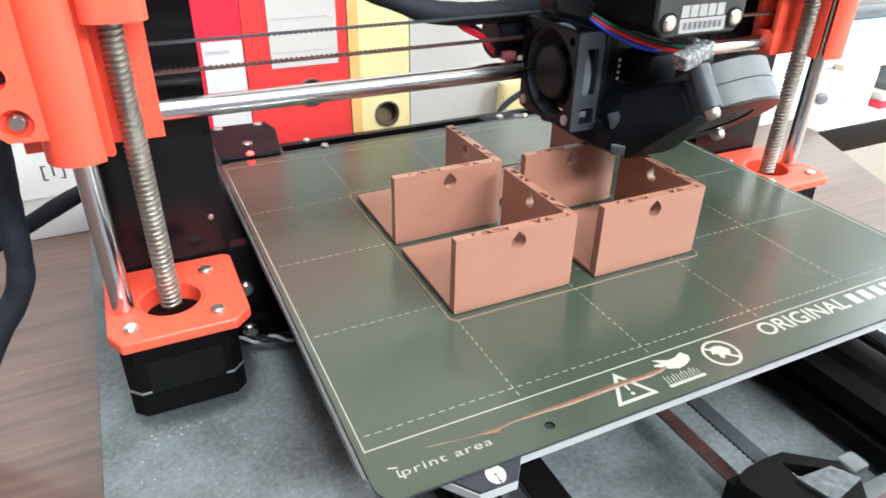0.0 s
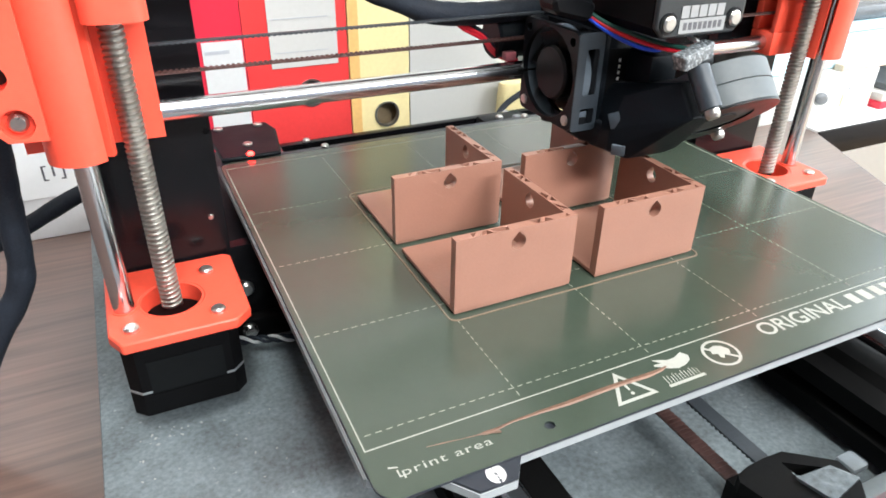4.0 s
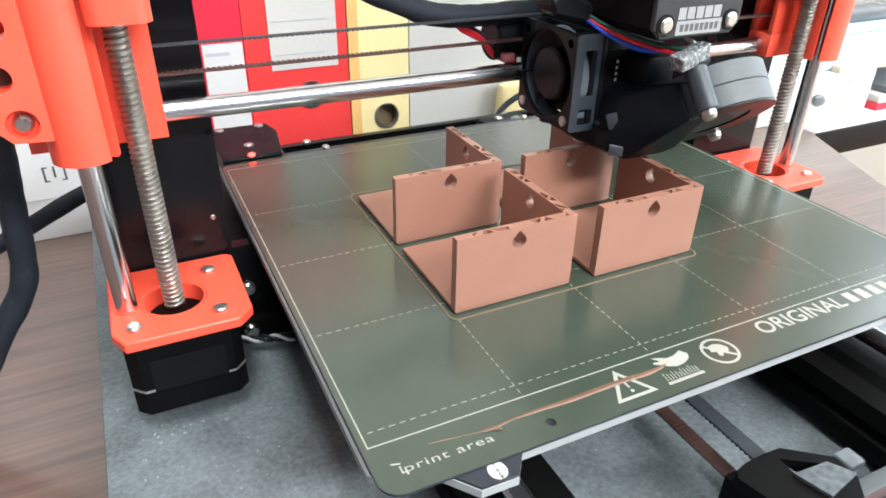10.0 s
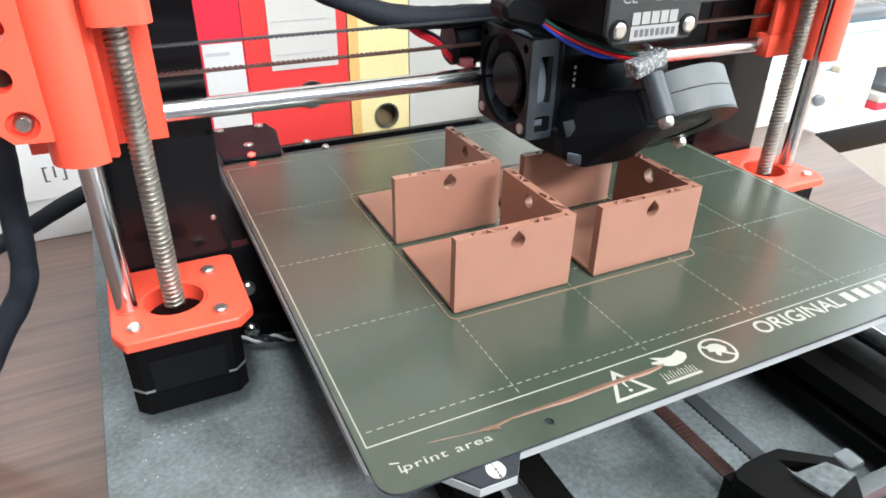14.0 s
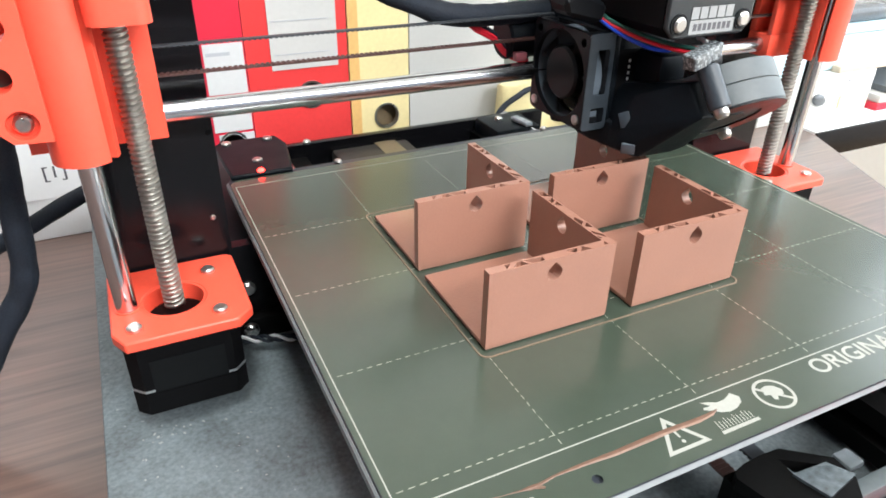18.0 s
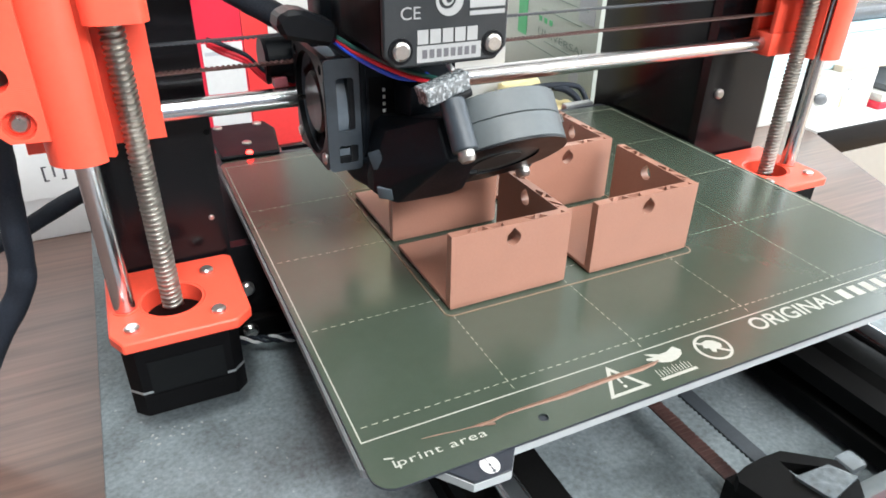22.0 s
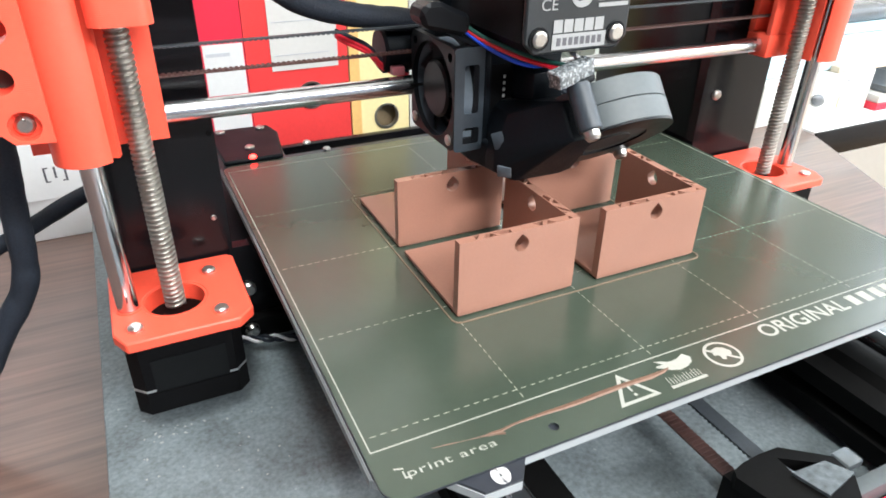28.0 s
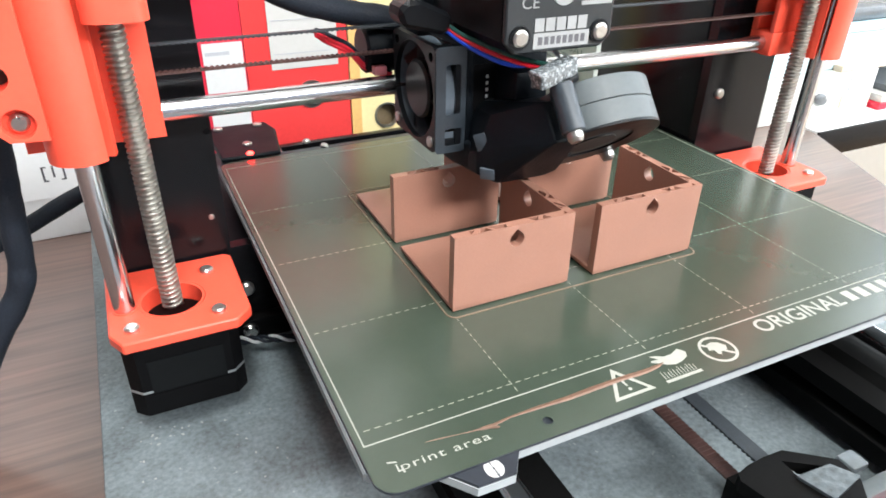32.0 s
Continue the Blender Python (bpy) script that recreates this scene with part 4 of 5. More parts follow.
def head_motor():
    x0, x1, y0, y1, z0, z1, k = 31.4, 73.7, 57.5, 96.5, 86.4, 128.8, 4.0
    m = Matrix.Translation((0, y1, 0)) @ Matrix.Rotation(radians(90), 4, "X")
    out = [(x0 + k, z0), (x1 - k, z0), (x1, z0 + k), (x1, z1 - k), (x1 - k, z1), (x0 + k, z1), (x0, z1 - k), (x0, z0 + k)]
    mot = part("extruder_motor", slab(BM(), out, [], 0, y1 - y0 - 2.2, m), M_MOTOR, head, "black stepper motor")
    face = part("motor_face", slab(BM(), out, [], y1 - y0 - 2.1, y1 - y0, m), M_FACE, mot, "slate motor face plate")
    bev = face.modifiers.new("edge", "BEVEL")
    bev.width, bev.segments, bev.limit_method = 0.0008, 2, "ANGLE"
    for x in (36.9, 68.3):
        for z in (91.8, 123.4):
            part("screw_well", ring(BM(), (x, 57.5, z), (x, 57.0, z), 3.9, 3.1), M_MOULD, head)
            bolt_head("bolt", head, (x, 57.4, z), (0, -1, 0), 2.9, 1.6)
    # the maker's plate and marks, as plain shapes
    y = 57.2
    dz = -1.9
    part("name_plate", box(BM(), 42.2, 64.2, y, y + 0.2, 87.8, 92.8), M_MARK, head, "white printed plate")
    for k in range(8):
        part("plate_bar", box(BM(), 44.0 + 2.4 * k, 45.6 + 2.4 * k, y - 0.1, y - 0.02, 89.0, 91.6), M_INK, head)
    for k in range(5):
        part("name_bar", box(BM(), 42.4 + 4.2 * k, 46.0 + 4.2 * k, y, y + 0.2, 93.3, 97.5), M_MARK, head)
    part("approval_mark", lettering(BM(), "CE", 3.6, pose(37.1, y, 100.8, 90), 0.0, 6.3), M_MARK, head)
    up = Matrix.Translation((0, 57.4, 0)) @ Matrix.Rotation(radians(90), 4, "X")
    part("maker_mark", slab(BM(), circle(53, 105.6, 4.6, 28), [circle(52.2, 106.0, 2.9, 28)], 0, 0.2, up), M_MARK, head)
    part("maker_mark", slab(BM(), circle(52.4, 105.9, 1.9, 20), [circle(52.8, 105.7, 1.0, 16)], 0, 0.2, up), M_MARK, head)
    for z0, z1 in ((100.7, 102.0), (102.9, 105.2), (106.0, 108.6)):
        part("serial_bar", box(BM(), 59.9, 72.2, y, y + 0.2, z0, z1), M_MARK, head)


head_motor()

FAN = (20.5, 106.0, 63.8)


def hotend_fan():
    fx, fy, fz = FAN
    m = Matrix(((0, 0, 1, fx), (1, 0, 0, fy), (0, 1, 0, fz), (0, 0, 0, 1)))      # outline in y, z; depth along x
    part("fan_frame", slab(BM(), rounded(-20, 20, -20, 20, 3.2, 5), [circle(0, 0, 18.6, 40)] + [circle(a, b, 1.9, 10) for a in (-16, 16) for b in (-16, 16)], 0, 2.4, m), M_MOULD, head, "black cooling fan frame")
    part("fan_frame", slab(BM(), rounded(-20, 20, -20, 20, 3.2, 5), [circle(0, 0, 18.6, 40)], 8.4, 11, m), M_MOULD, head)
    # The ring takes the lit colour; the fan's plastic itself is black.
    part("fan_duct", ring(BM(), (fx + 2.2, fy, fz), (fx + 8.6, fy, fz), 19.5, 18.5, 40), M_LITGREY, head)
    for a in (-17.2, 17.2):
        for b in (-17.2, 17.2):
            part("corner_post", box(BM(), fx + 2.3, fx + 8.5, fy + a - 2.7, fy + a + 2.7, fz + b - 2.7, fz + b + 2.7, 0.6), M_MOULD, head)
    for a, b in ((-16, -16), (16, -16)):
        bolt_head("bolt", head, (fx + 0.2, fy + a, fz + b), (-1, 0, 0), 2.2, 1.2, M_BOLT)
    # front side of the fan frame, with two windows
    side = Matrix(((1, 0, 0, fx), (0, 0, 1, fy - 20.3), (0, 1, 0, fz), (0, 0, 0, 1)))
    part("fan_side", slab(BM(), rounded(0.2, 12.6, -20, 20, 1.6, 4), [rounded(4.2, 10.4, -5.0, 13.6, 1.0, 3), rounded(4.0, 11.0, -17.2, -10.6, 0.8, 3)], 0, 1.0, side), M_STRIP, head, "blue-black frame side with windows")
    # Pale plate added for the lit patch behind the lower window.
    part("fan_inner", box(BM(), fx + 4.4, fx + 10.6, fy - 19.1, fy - 18.7, fz - 17.0, fz - 12.0, 0.2), M_LITGREY, head, "pale plate painted as a lit inner wall")
    for k in range(3):
        a = radians(30 + 120 * k)
        part("fan_strut", box(BM(), fx + 9, fx + 10.6, -1, 1, 7, 19, 0, Matrix.Translation((0, fy, fz)) @ Matrix.Rotation(a, 4, "X")), M_MOULD, head)
    # housing between the fan and the heat sink
    part("fan_shroud", box(BM(), fx + 12.7, 49, fy - 19.6, fy + 12, fz - 19.6, fz + 19.4, 1.4), M_BLACK, head)
    part("shroud_rib", box(BM(), fx + 12.8, fx + 15.0, fy - 20.4, fy - 19.5, fz - 20, fz + 19, 0.3), M_BLACK, head)
    # Off-white dots paint in the brightness seen through the slot.
    for k in range(5):
        part("backdrop_dot", box(BM(), 41.5, 42.6, fy - 20.0, fy - 19.7, 61.0 + 2.5 * k, 62.3 + 2.5 * k, 0.2), M_OFFWHITE, head, "off-white dot painting the bright backdrop")
    # Flat dark panel; the slot's shade is only its colour.
    part("slot_shade", box(BM(), 36.5, 48.4, fy - 19.72, fy - 19.62, 57.5, 76.5), M_MOTOR, head, "dark panel painting the slot's shade")
    # turning part
    bm = cyl(BM(), (fx + 1.2, fy, fz), (fx + 8, fy, fz), 11.4, n=32, chamfer=1.0)
    for k in range(7):
        a = 2 * math.pi * k / 7
        lo, hi = [], []
        for i in range(6):
            r = 11.0 + 6.8 * i / 5
            for lst, dx, da in ((lo, 2.2, -0.18), (hi, 7.4, 0.30)):
                lst.append((fx + dx, fy + r * math.cos(a + da * (0.6 + 0.1 * i)), fz + r * math.sin(a + da * (0.6 + 0.1 * i))))
        v0, v1 = [bm.verts.new(p) for p in lo], [bm.verts.new(p) for p in hi]
        w0, w1 = [bm.verts.new((p[0] + 0.8, p[1], p[2])) for p in lo], [bm.verts.new((p[0] + 0.8, p[1], p[2])) for p in hi]
        for i in range(5):
            bm.faces.new((v0[i], v0[i + 1], v1[i + 1], v1[i]))
            bm.faces.new((w0[i], w0[i + 1], w1[i + 1], w1[i]))
        bm.faces.new((v0[0], v0[5], w0[5], w0[0]))
        for i in range(5):
            bm.faces.new((v0[i], v0[i + 1], w0[i + 1], w0[i]))
            bm.faces.new((v1[i], v1[i + 1], w1[i + 1], w1[i]))
    c = Vector((fx * MM, fy * MM, (fz + LIFT) * MM))
    ob = new("fan_rotor", mesh_of(bm, "fan_rotor", c, 35))
    ob.data.materials.append(M_MOULD)
    ob.parent = head
    ob.location = c - printer.location
    return tagged(ob, "black fan rotor")


rotor = hotend_fan()


def blower():
    """Radial blower on a slope, its intake facing down to the front, with the duct to the nozzle."""
    ey = Vector((0, 0.785, -0.62)).normalized()        # down the slope, to the back
    ez = Vector((0, 0.62, 0.785)).normalized()         # up from the intake face
    c = Vector((75.0, 61.0, 48.6))
    m = Matrix(((1, 0, 0, c.x), (0, ey.y, ez.y, c.y), (0, ey.z, ez.z, c.z), (0, 0, 0, 1)))
    n = 40
    # casing whose outlet leaves down the slope on its nozzle side
    casing = [(-24.5, 27.0), (-24.5, 0.0)]
    for i in range(1, n):
        a = radians(180 + 270 * i / n)
        r = 24.5 + 1.8 * i / n
        casing.append((r * math.cos(a), r * math.sin(a)))
    casing += [(-4.0, 26.3), (-4.0, 27.0)]
    part("blower_casing", slab(BM(), casing, [circle(0, 0, 15.5, 36)], 0, 0.7, m), M_MOULD, head, "black intake face of the blower")
    body = part("blower_body", slab(BM(), casing, [], 0.8, 9.4, m), M_GREYFAN, head, "charcoal blower casing")
    lid = part("blower_body", slab(BM(), casing, [], 9.55, 18.0, m), M_GREYFAN, head, "charcoal blower casing")
    for o in (body, lid):
        bev = o.modifiers.new("edge", "BEVEL")
        bev.width, bev.segments, bev.limit_method, bev.angle_limit = 0.0003, 2, "ANGLE", radians(50)
    part("blower_wheel", cyl(BM(), m @ Vector((0, 0, 0.2)), m @ Vector((0, 0, 0.75)), 9, n=28), M_DARK, head)
    # screw ears
    for x, y in ((-21.7, -21.2), (21.0, 20.3)):
        part("blower_ear", cyl(BM(), m @ Vector((x, y, 0.2)), m @ Vector((x, y, 17.4)), 4.2, n=20, chamfer=0.5), M_STRIP, head)
        bolt_head("bolt", head, m @ Vector((x, y, 0.2)), -ez, 2.9, 3.4, socket=False)
    part("blower_notch", box(BM(), 22.5, 26.9, -7.5, -3.5, 8.6, 11.8, 0.4, m), M_DARK, head)
    # duct from the outlet to the nozzle
    bm = BM()
    secs = [((-25.6, -3.4), 10.0, -0.5, 15.8), ((-26.2, -3.0), 20.0, -0.9, 15.0), ((-27.0, -5.0), 26.8, -0.4, 14.0)]
    rings = []
    for (xa, xb), y, z0, z1 in secs:
        rings.append([bm.verts.new(m @ Vector(p)) for p in ((xa, y, z0), (xb, y, z0), (xb, y, z1), (xa, y, z1))])
    for p, q in zip(rings, rings[1:]):
        for i in range(4):
            bm.faces.new((p[i], p[(i + 1) % 4], q[(i + 1) % 4], q[i]))
    bm.faces.new(rings[0])
    bm.faces.new(rings[-1])
    bevelled(bm, bm.faces[:], 0.7, 2)
    part("air_duct", bm, M_BLACK, head, "black printed air duct")
    bolt_head("bolt", head, m @ Vector((-20, 21, -1.0)), -ez, 0.9, 0.5, socket=False)
    # arm that carries the blower
    part("fan_arm", box(BM(), 46, 60, 72, 100, 60, 76, 1.5), M_BLACK, head)
    # closed duct from the blower's mouth down to the nozzle
    bm = BM()
    for p in ((40.2, 71.2, 34.3), (50, 71.6, 34.0), (62, 72.5, 33.4), (67, 71, 35.5), (33.6, 76.5, 37.5), (33.8, 92, 35.5), (33.4, 76.5, 47), (38.2, 75.5, 60.6), (55, 75.0, 61.2), (38.2, 95, 60.6), (60, 95, 61)):
        bm.verts.new(p)
    for p in ((-25.5, -14.5, -0.5), (-14.5, -14.5, -0.5), (-14.5, 26.0, -0.5), (-25.5, -14.5, 14.5), (-14.5, -14.5, 14.5), (-14.5, 22.0, 14.0)):
        bm.verts.new(m @ Vector(p))
    hull = bmesh.ops.convex_hull(bm, input=bm.verts[:])
    bmesh.ops.delete(bm, geom=hull["geom_interior"], context="VERTS")
    bmesh.ops.dissolve_limit(bm, angle_limit=radians(2), verts=bm.verts[:], edges=bm.edges[:])
    bevelled(bm, bm.faces[:], 0.7, 2)
    part("duct_sleeve", bm, M_BLACK, head, "black printed duct sleeve", 12)


blower()


def hotend():
    part("heater_block", box(BM(), 41, 62, 97, 116, 36.4, 50, 1.4), M_MOULD, head, "black silicone heater sock")
    bm = cyl(BM(), (51, 106, 31.4), (51, 106, 33.4), 0.7, 2.4, n=18)
    cyl(bm, (51, 106, 33.4), (51, 106, 36.6), 3.4, n=6)
    part("nozzle", bm, M_TAPE, head, "brass nozzle")
    nose = part("duct_nose", slab(BM(), [(31, 104), (31, 92), (34, 82), (60, 82), (62, 97), (60, 104)], [], 36.5, 48), M_BLACK, head, "black printed duct nose")
    bev = nose.modifiers.new("edge", "BEVEL")
    bev.width, bev.segments, bev.limit_method = 0.0014, 2, "ANGLE"
    # Paler colour paints in the highlight on the tip's chamfer.
    part("duct_facet", box(BM(), -2.8, 2.8, -0.6, 0.5, -2.4, 2.8, 0.3, pose(36.6, 73.0, 38.2, 18, 0, -42)), M_LITGREY, head)
    part("duct_slot", box(BM(), -2.2, 2.2, -0.5, 0.4, -3.4, 3.2, 0.3, pose(34.4, 75.2, 50.8, 0, -18, -30)), M_STRIP, head)
    part("bed_probe", cyl(BM(), (40, 129, 33), (40, 129, 66), 4.0, n=18, chamfer=0.4), M_MOULD, head, "round black bed probe")
    part("probe_holder", box(BM(), 34, 48, 120, 136, 60, 68, 1.2), M_BLACK, head)


hotend()


def head_wiring():
    bm = slab(BM(), [(6.6, 97.0), (10.0, 100.2), (15, 100.4), (27.0, 95.0), (27.2, 91.5), (25, 87.6), (8.6, 91.6)], [], 0, 12, Matrix.Translation((0, 98, 0)) @ Matrix.Rotation(radians(90), 4, "X"))
    bevelled(bm, bm.faces[:], 1.6, 1)
    part("wire_clip", bm, M_MOULD, head, "black faceted cable clip", 6)
    for k, (ma, dz, lb) in enumerate(((M_BLUEWIRE, -1.4, "blue wire"), (M_REDWIRE, 0.6, "red wire"), (M_GREENWIRE, 3.0, "green wire"))):
        if k == 0:
            pts = [(25.5, 90, 89.6), (30.5, 85.5, 85.4), (36.5, 80.5, 81.6), (42, 75, 79.2), (48, 72, 78.4), (54, 76, 78.4)]
        else:
            pts = [(25.5, 90, 90.3 + dz * 0.4), (30.5, 85.5, 86.4 + dz * 0.5), (36.5, 79.5, 83.0 + dz * 0.7), (42, 72.5, 80.8 + dz * 0.7), (47, 66, 79.6 + dz * 0.7), (52, 60, 79.6 + dz * 0.5), (56, 60, 81)]
        part("wire", tube(BM(), pts, 0.85, 8, 6), ma, head, lb)
    tie = Matrix.Translation((51, 56, 79.6)) @ Matrix.Rotation(radians(-11), 4, "Y") @ Matrix.Rotation(radians(12), 4, "Z")
    bm = box(BM(), -9, 8.5, -3, 3, -3.0, 3.2, 0.8, tie)
    bmesh.ops.subdivide_edges(bm, edges=bm.edges[:], cuts=2, use_grid_fill=True)
    for v in bm.verts:
        v.co += noise.noise_vector(v.co * 0.55) * 0.55
    part("plug_cover", bm, M_CRINKLE, head, "crinkled clear plug cover")
    part("plug_cover", box(BM(), 2.0, 9.0, -2.6, 3.0, -5.6, -3.0, 0.6, tie), M_MOULD, head, "black plug end")
    part("wire", tube(BM(), [(57, 66, 84), (56, 60, 83), (54, 57, 81)], 0.9, 8, 5), M_PAPER, head, "white wire")
    pts = [(46, 133, 85), (25, 133.5, 84.7), (4, 133.5, 84.2), (-12, 133.5, 85.0), (-24, 133.5, 87.2), (-38, 133.5, 92.5), (-52, 133.5, 99), (-66, 133.5, 106)]
    c = Vector((26 * MM, 133.5 * MM, (84.7 + LIFT) * MM))
    sleeve = new("cable_sleeve", mesh_of(tube(BM(), pts, 4.7, 14, 8, 0.16), "cable_sleeve", c, 35))
    sleeve.data.materials.append(M_SLEEVE)
    sleeve.parent = head
    sleeve.location = c - printer.location
    tagged(sleeve, "thick black braided cable sleeve")
    part("belt_hub", cyl(BM(), (11, 139, 72.5), (30, 139, 72.5), 9.6, n=32, chamfer=1.2), M_BLACK, head, "round black carriage back")
    part("wire_plug", box(BM(), 12.5, 18, 127, 131, 64.2, 68, 0.6), M_PINK, head, "pinkish plug")
    for k, (dz, rr, ma) in enumerate(((0, 1.1, M_REDWIRE), (1.6, 0.8, M_REDWIRE), (-1.5, 1.0, M_SLEEVE))):
        part("wire", tube(BM(), [(-9, 134.6, 82.0 - 0.6 * dz), (-5, 135, 79.6 - dz), (-1, 135, 77.5 - dz), (5, 135, 74 - dz), (11, 135, 67.5 - dz), (22, 133, 62.5 - dz)], rr, 8, 6), ma, head)
    return sleeve


sleeve = head_wiring()

# ---- printed pieces standing on the sheet ----


def tray(x, y):
    """A base with a front and a side wall, both pierced by a drop-shaped hole and open at the top where the infill shows."""
    w, d, h, t = 49.4, 49.0, 30.6, 3.6
    ob = thing("printed_tray", "half-printed terracotta tray with open infill along its wall tops", "3D print", (x, y, 0), "trays on the print sheet")
    part("base", box(box(BM(), x, x + w, y, y + d, 0.75, 2.4, 0.25), x + 0.8, x + w - 0.8, y + 0.8, y + d - 0.8, 0.05, 0.8), M_BROWN, ob)
    def wall_piece(name, length, m, mid, cells):
        """m takes along, up, across; mid is the hole's place; cells are the open triangles of the infill."""
        s0, s1 = mid - 3.6, mid + 3.6
        pc = part(name, slab(BM(), [(0, 2.0), (length, 2.0), (length, h - 5.5), (s1, h - 5.5), (s1, h), (s0, h), (s0, h - 5.5), (0, h - 5.5)], [teardrop(mid, 24.9, 2.95)], 0, t, m), M_BROWN, ob)
        flip = m @ Matrix(((1, 0, 0, 0), (0, 0, 1, 0), (0, 1, 0, 0), (0, 0, 0, 1)))
        for a, b in ((0.0, s0), (s1, length)):
            holes = [[(p, 1.8 + (q - 1.8) * 1.14) for p, q in c] for c in cells if a < c[0][0] < b]
            part("infill_rim", slab(BM(), [(a, 0), (b, 0), (b, t), (a, t)], holes, h - 5.5, h, flip), M_BROWN, pc)
    front = Matrix(((1, 0, 0, x), (0, 0, 1, y), (0, 1, 0, 0), (0, 0, 0, 1)))
    side = Matrix(((0, 0, -1, x + w), (1, 0, 0, y + t + 0.02), (0, 1, 0, 0), (0, 0, 0, 1)))
    wall_piece("front_wall", w, front, 25.0, [
        [(6.6, 0.6), (9.4, 3.0), (6.9, 3.0)], [(9.0, 0.6), (14.8, 0.6), (13.4, 2.9), (11.6, 2.9)], [(14.2, 3.0), (16.2, 0.6), (20.9, 0.6), (21.1, 2.4)],
        [(30.2, 3.0), (32.2, 0.7), (33.6, 0.7), (35.2, 3.0)], [(35.0, 0.6), (39.6, 0.6), (37.2, 2.9)], [(44.8, 0.9), (46.8, 0.9), (46.2, 2.7)]])
    ln = d - t - 1.4
    wall_piece("side_wall", ln, side, ln * 0.5 + 1.0, [
        [(1.2, 0.6), (3.4, 0.6), (8.0, 3.0), (5.0, 3.0)], [(3.4, 3.0), (1.4, 1.9), (1.6, 3.0)], [(9.0, 0.6), (13.2, 0.6), (11.0, 2.9)], [(12.2, 3.0), (14.2, 1.1), (18.2, 2.0), (17.4, 3.0)],
        [(27.8, 0.6), (32.0, 0.6), (29.8, 2.9)], [(31.2, 3.0), (33.0, 0.7), (35.2, 0.7), (34.6, 3.0)], [(36.4, 0.6), (41.0, 0.6), (41.6, 2.4), (38.6, 3.0)]])
    return ob


trays = [tray(x, y) for x in (50.0, 111.4) for y in (46.4, 101.8)]

skirt = single("skirt_line", slab(BM(), rounded(47.3, 163.3, 42.9, 158, 3.5, 5), [rounded(47.9, 162.7, 43.5, 157.4, 3.0, 5)], 0.032, 0.28), M_SKIRT, "thin brown extruded outline round the trays", "3D print", (105, 100, 0))


def strand():
    line = [(15.5, -6.2, 0.12), (20, -6.6, 0.3), (26, -7.4, 0.16), (31, -8.1, 0.35), (33.5, -8.3, 1.0), (36.5, -8.0, 0.7), (42, -7.6, 0.5), (52, -7.6, 0.9), (62, -7.6, 1.2), (72, -7.6, 1.35), (82, -7.7, 1.25), (92, -7.7, 1.3), (98, -7.4, 0.9), (100.5, -7.0, 0.3)]
    bm = BM()
    rings = []
    for x, y, r in line:
        y, r = y + 0.25 * math.sin(x * 1.7), r * 0.78
        rings.append([bm.verts.new(p) for p in ((x, y - r, 0.034), (x, y - r * 0.5, 0.034 + r * 0.35), (x, y + r * 0.5, 0.034 + r * 0.3), (x, y + r, 0.034))])
    for p, q in zip(rings, rings[1:]):
        for i in range(3):
            bm.faces.new((p[i], q[i], q[i + 1], p[i + 1]))
        bm.faces.new((p[3], q[3], q[0], p[0]))
    bm.faces.new(rings[0])
    bm.faces.new(rings[-1])
    tube(bm, [(33, -8.4, 0.3), (37, -10.0, 0.5), (35.5, -9.0, 0.6), (31.5, -8.4, 0.4)], 0.22, 6, 5)
    return single("filament_strand", bm, M_STRAND, "smeared terracotta filament strand on the print sheet", "filament", (60, -7.6, 0))


smear = strand()


# ---- what moves ----


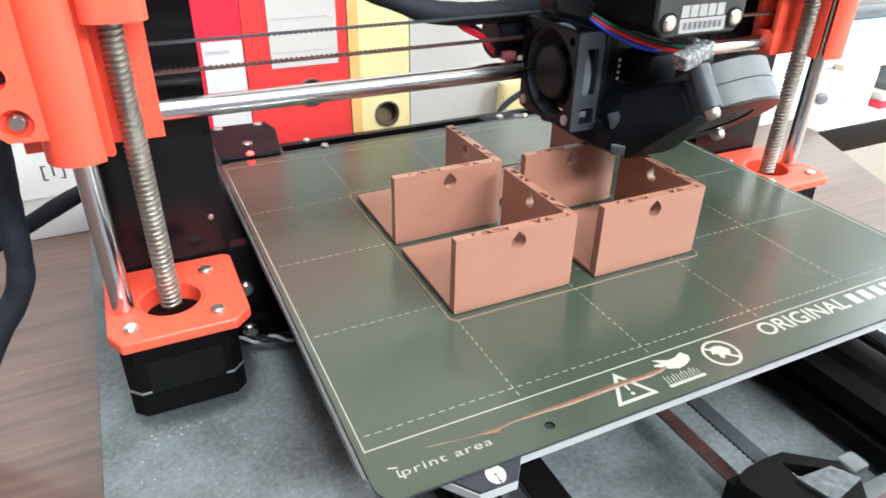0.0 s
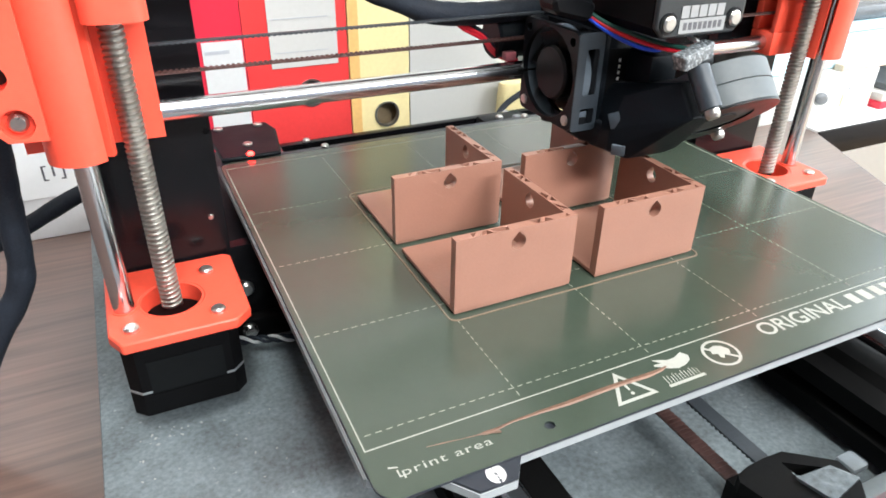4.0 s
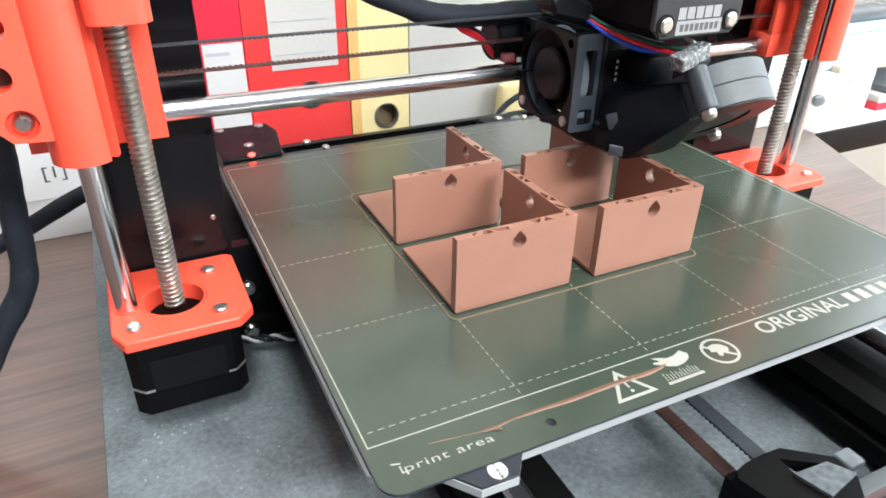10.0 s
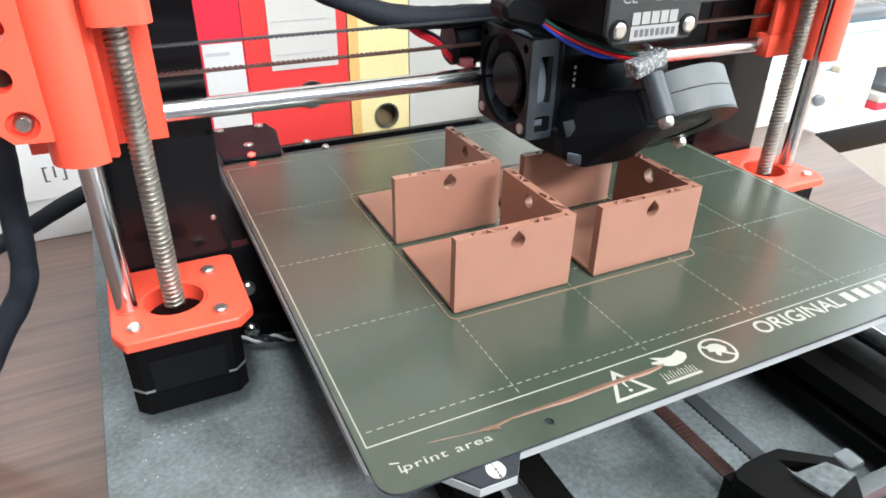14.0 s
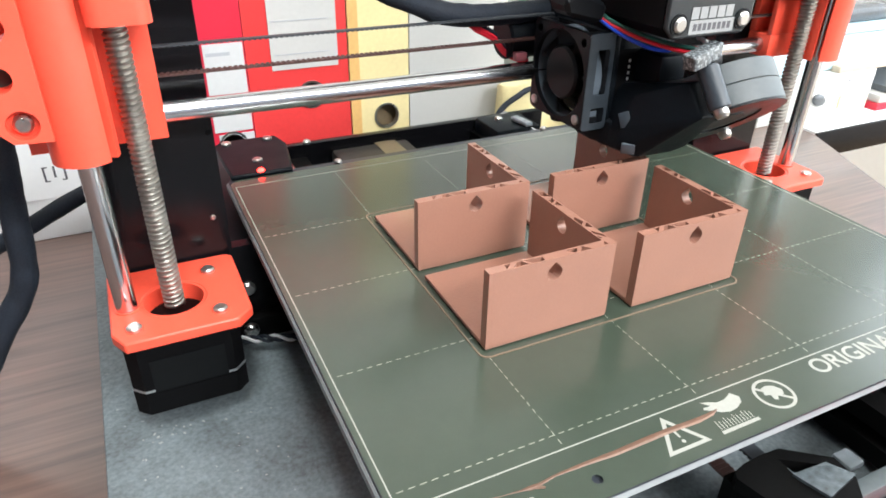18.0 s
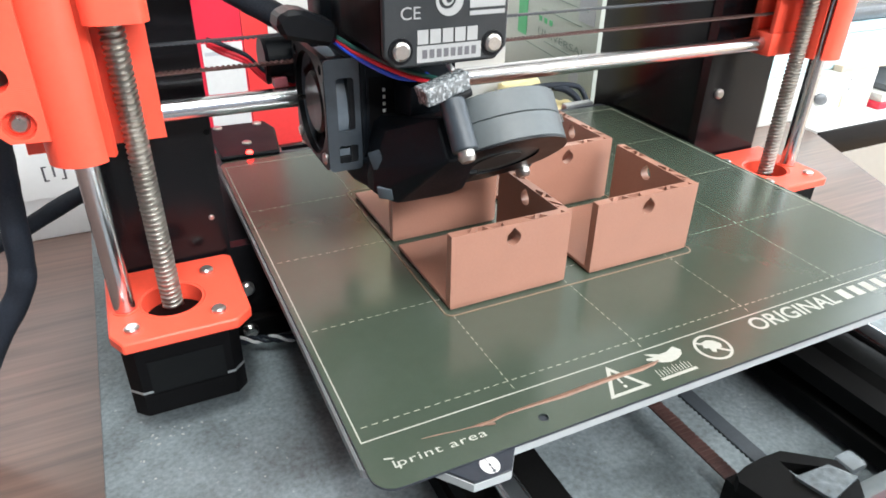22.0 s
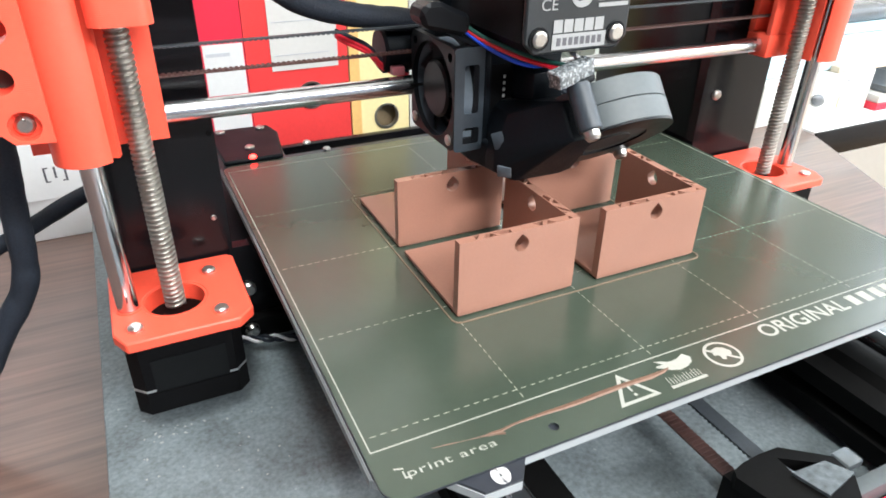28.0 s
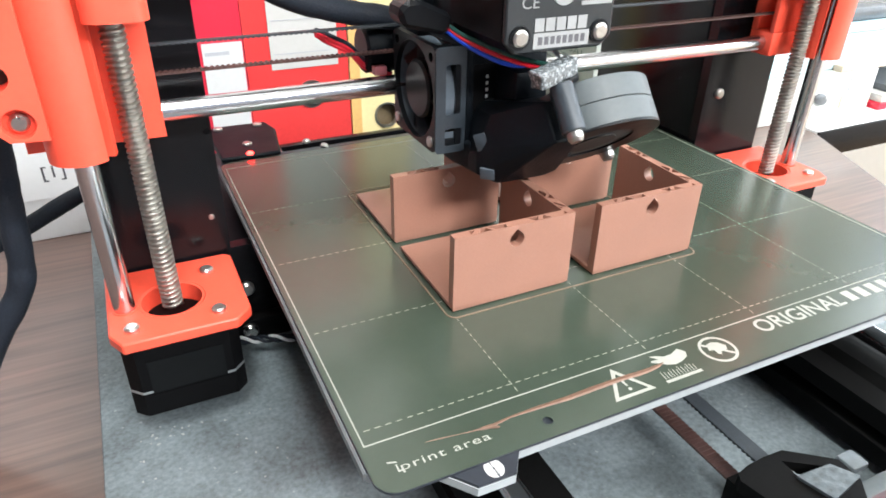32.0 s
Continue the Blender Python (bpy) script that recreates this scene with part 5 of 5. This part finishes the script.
def motions():
    ride = [
    (0, -3.1), (0.5, -3.1), (1, 0.6), (1.5, 0.6), (2, -7.1), (2.5, -32.7), (2.83, -49.6), (2.9, -49.6),
    (3, -44.9), (3.5, -19.5), (3.86, -3.4), (4.6, -2.8), (5.1, 0.8), (5.5, 1.1), (6, 1.0), (6.5, 1.1),
    (7, -5.0), (7.5, -22.0), (8, -38.8), (8.33, -50.0), (8.42, -50.0), (8.5, -47.6), (9, -29.8), (9.5, -14.0),
    (10, -3.4), (10.5, -0.3), (11, -0.6), (11.5, 0.3), (12, 0.0), (12.5, -2.8), (13, -2.0), (13.5, -0.1),
    (14, -2.9), (14.5, 0.5), (14.9, 0.5), (15.9, -5.0), (16.5, -17.3), (17, -21.0), (17.5, -22.3), (18, -26.3),
    (18.5, -27.2), (19, -26.0), (19.5, -33.6), (19.83, -49.8), (19.93, -49.8), (20, -46.8), (20.5, -27.5), (21, -3.8),
    (21.5, -3.7), (22, 0.0), (22.5, -0.1), (23, -7.0), (23.5, -33.1), (23.85, -49.8), (23.92, -49.8), (24, -46.1),
    (24.5, -20.8), (25, -4.2), (25.5, -4.3), (26.2, -0.2), (27, 0.4), (27.5, 0.4), (28, -5.5), (28.5, -23.0),
    (29, -39.3), (29.3, -49.6), (29.47, -49.6), (29.5, -49.1), (30, -31.7), (30.5, -15.7), (31, -4.3), (31.5, -0.6),
    (32, -1.7),
    ]
    slide = [
    (0, 102.6), (0.5, 76.7), (1, 61.1), (1.5, 87.0), (2, 108.9), (2.5, 108.9), (3, 105.1), (3.5, 105.2),
    (3.9, 104.0), (4.9, 76.0), (5.4, 61.5), (5.5, 63.8), (6, 81.8), (6.5, 98.1), (7, 110.3), (7.5, 110.3),
    (8, 110.3), (8.5, 105.7), (9, 105.7), (9.5, 105.7), (10, 102.3), (10.5, 109.5), (11, 100.6), (11.5, 91.1),
    (12, 88.1), (12.5, 88.3), (13, 85.1), (13.5, 81.0), (14, 81.5), (14.5, 74.8), (15.1, 62.0), (16.2, 108.0),
    (16.5, 108.6), (17, 108.5), (17.5, 107.5), (18, 108.9), (18.5, 107.7), (19, 105.7), (19.5, 105.8), (20, 105.7),
    (20.5, 80.0), (21, 42.5), (21.5, 16.4), (22, -0.1), (22.5, 27.9), (23, 48.1), (23.5, 48.4), (24, 44.5),
    (24.5, 44.5), (25, 38.8), (25.5, 22.4), (26.05, 0.0), (26.3, -0.1), (27.5, 37.9), (28, 48.9), (28.5, 49.3),
    (29, 49.3), (29.5, 44.7), (30, 44.6), (30.5, 44.6), (31, 41.4), (31.5, 48.0), (32, 41.1),
    ]
    walk(bed, [(t, pose(0, y * MM, 0)) for t, y in ride])
    for ob in (*trays, skirt, smear):
        x0, y0, z0 = ob.location
        walk(ob, [(t, pose(x0, y0 + y * MM, z0)) for t, y in ride])
    walk(head, [(t, pose(x * MM, 0, 0)) for t, x in slide])
    sx, sy, sz = sleeve.location
    walk(sleeve, [(t, pose(sx, sy, sz, 0, 33.0 * max(0.0, 1 - x / 106.0) ** 2, 0)) for t, x in slide])
    rx, ry, rz = rotor.location
    walk(rotor, [(0.1 * k, pose(rx, ry, rz, 71.0 * k)) for k in range(321)])


motions()
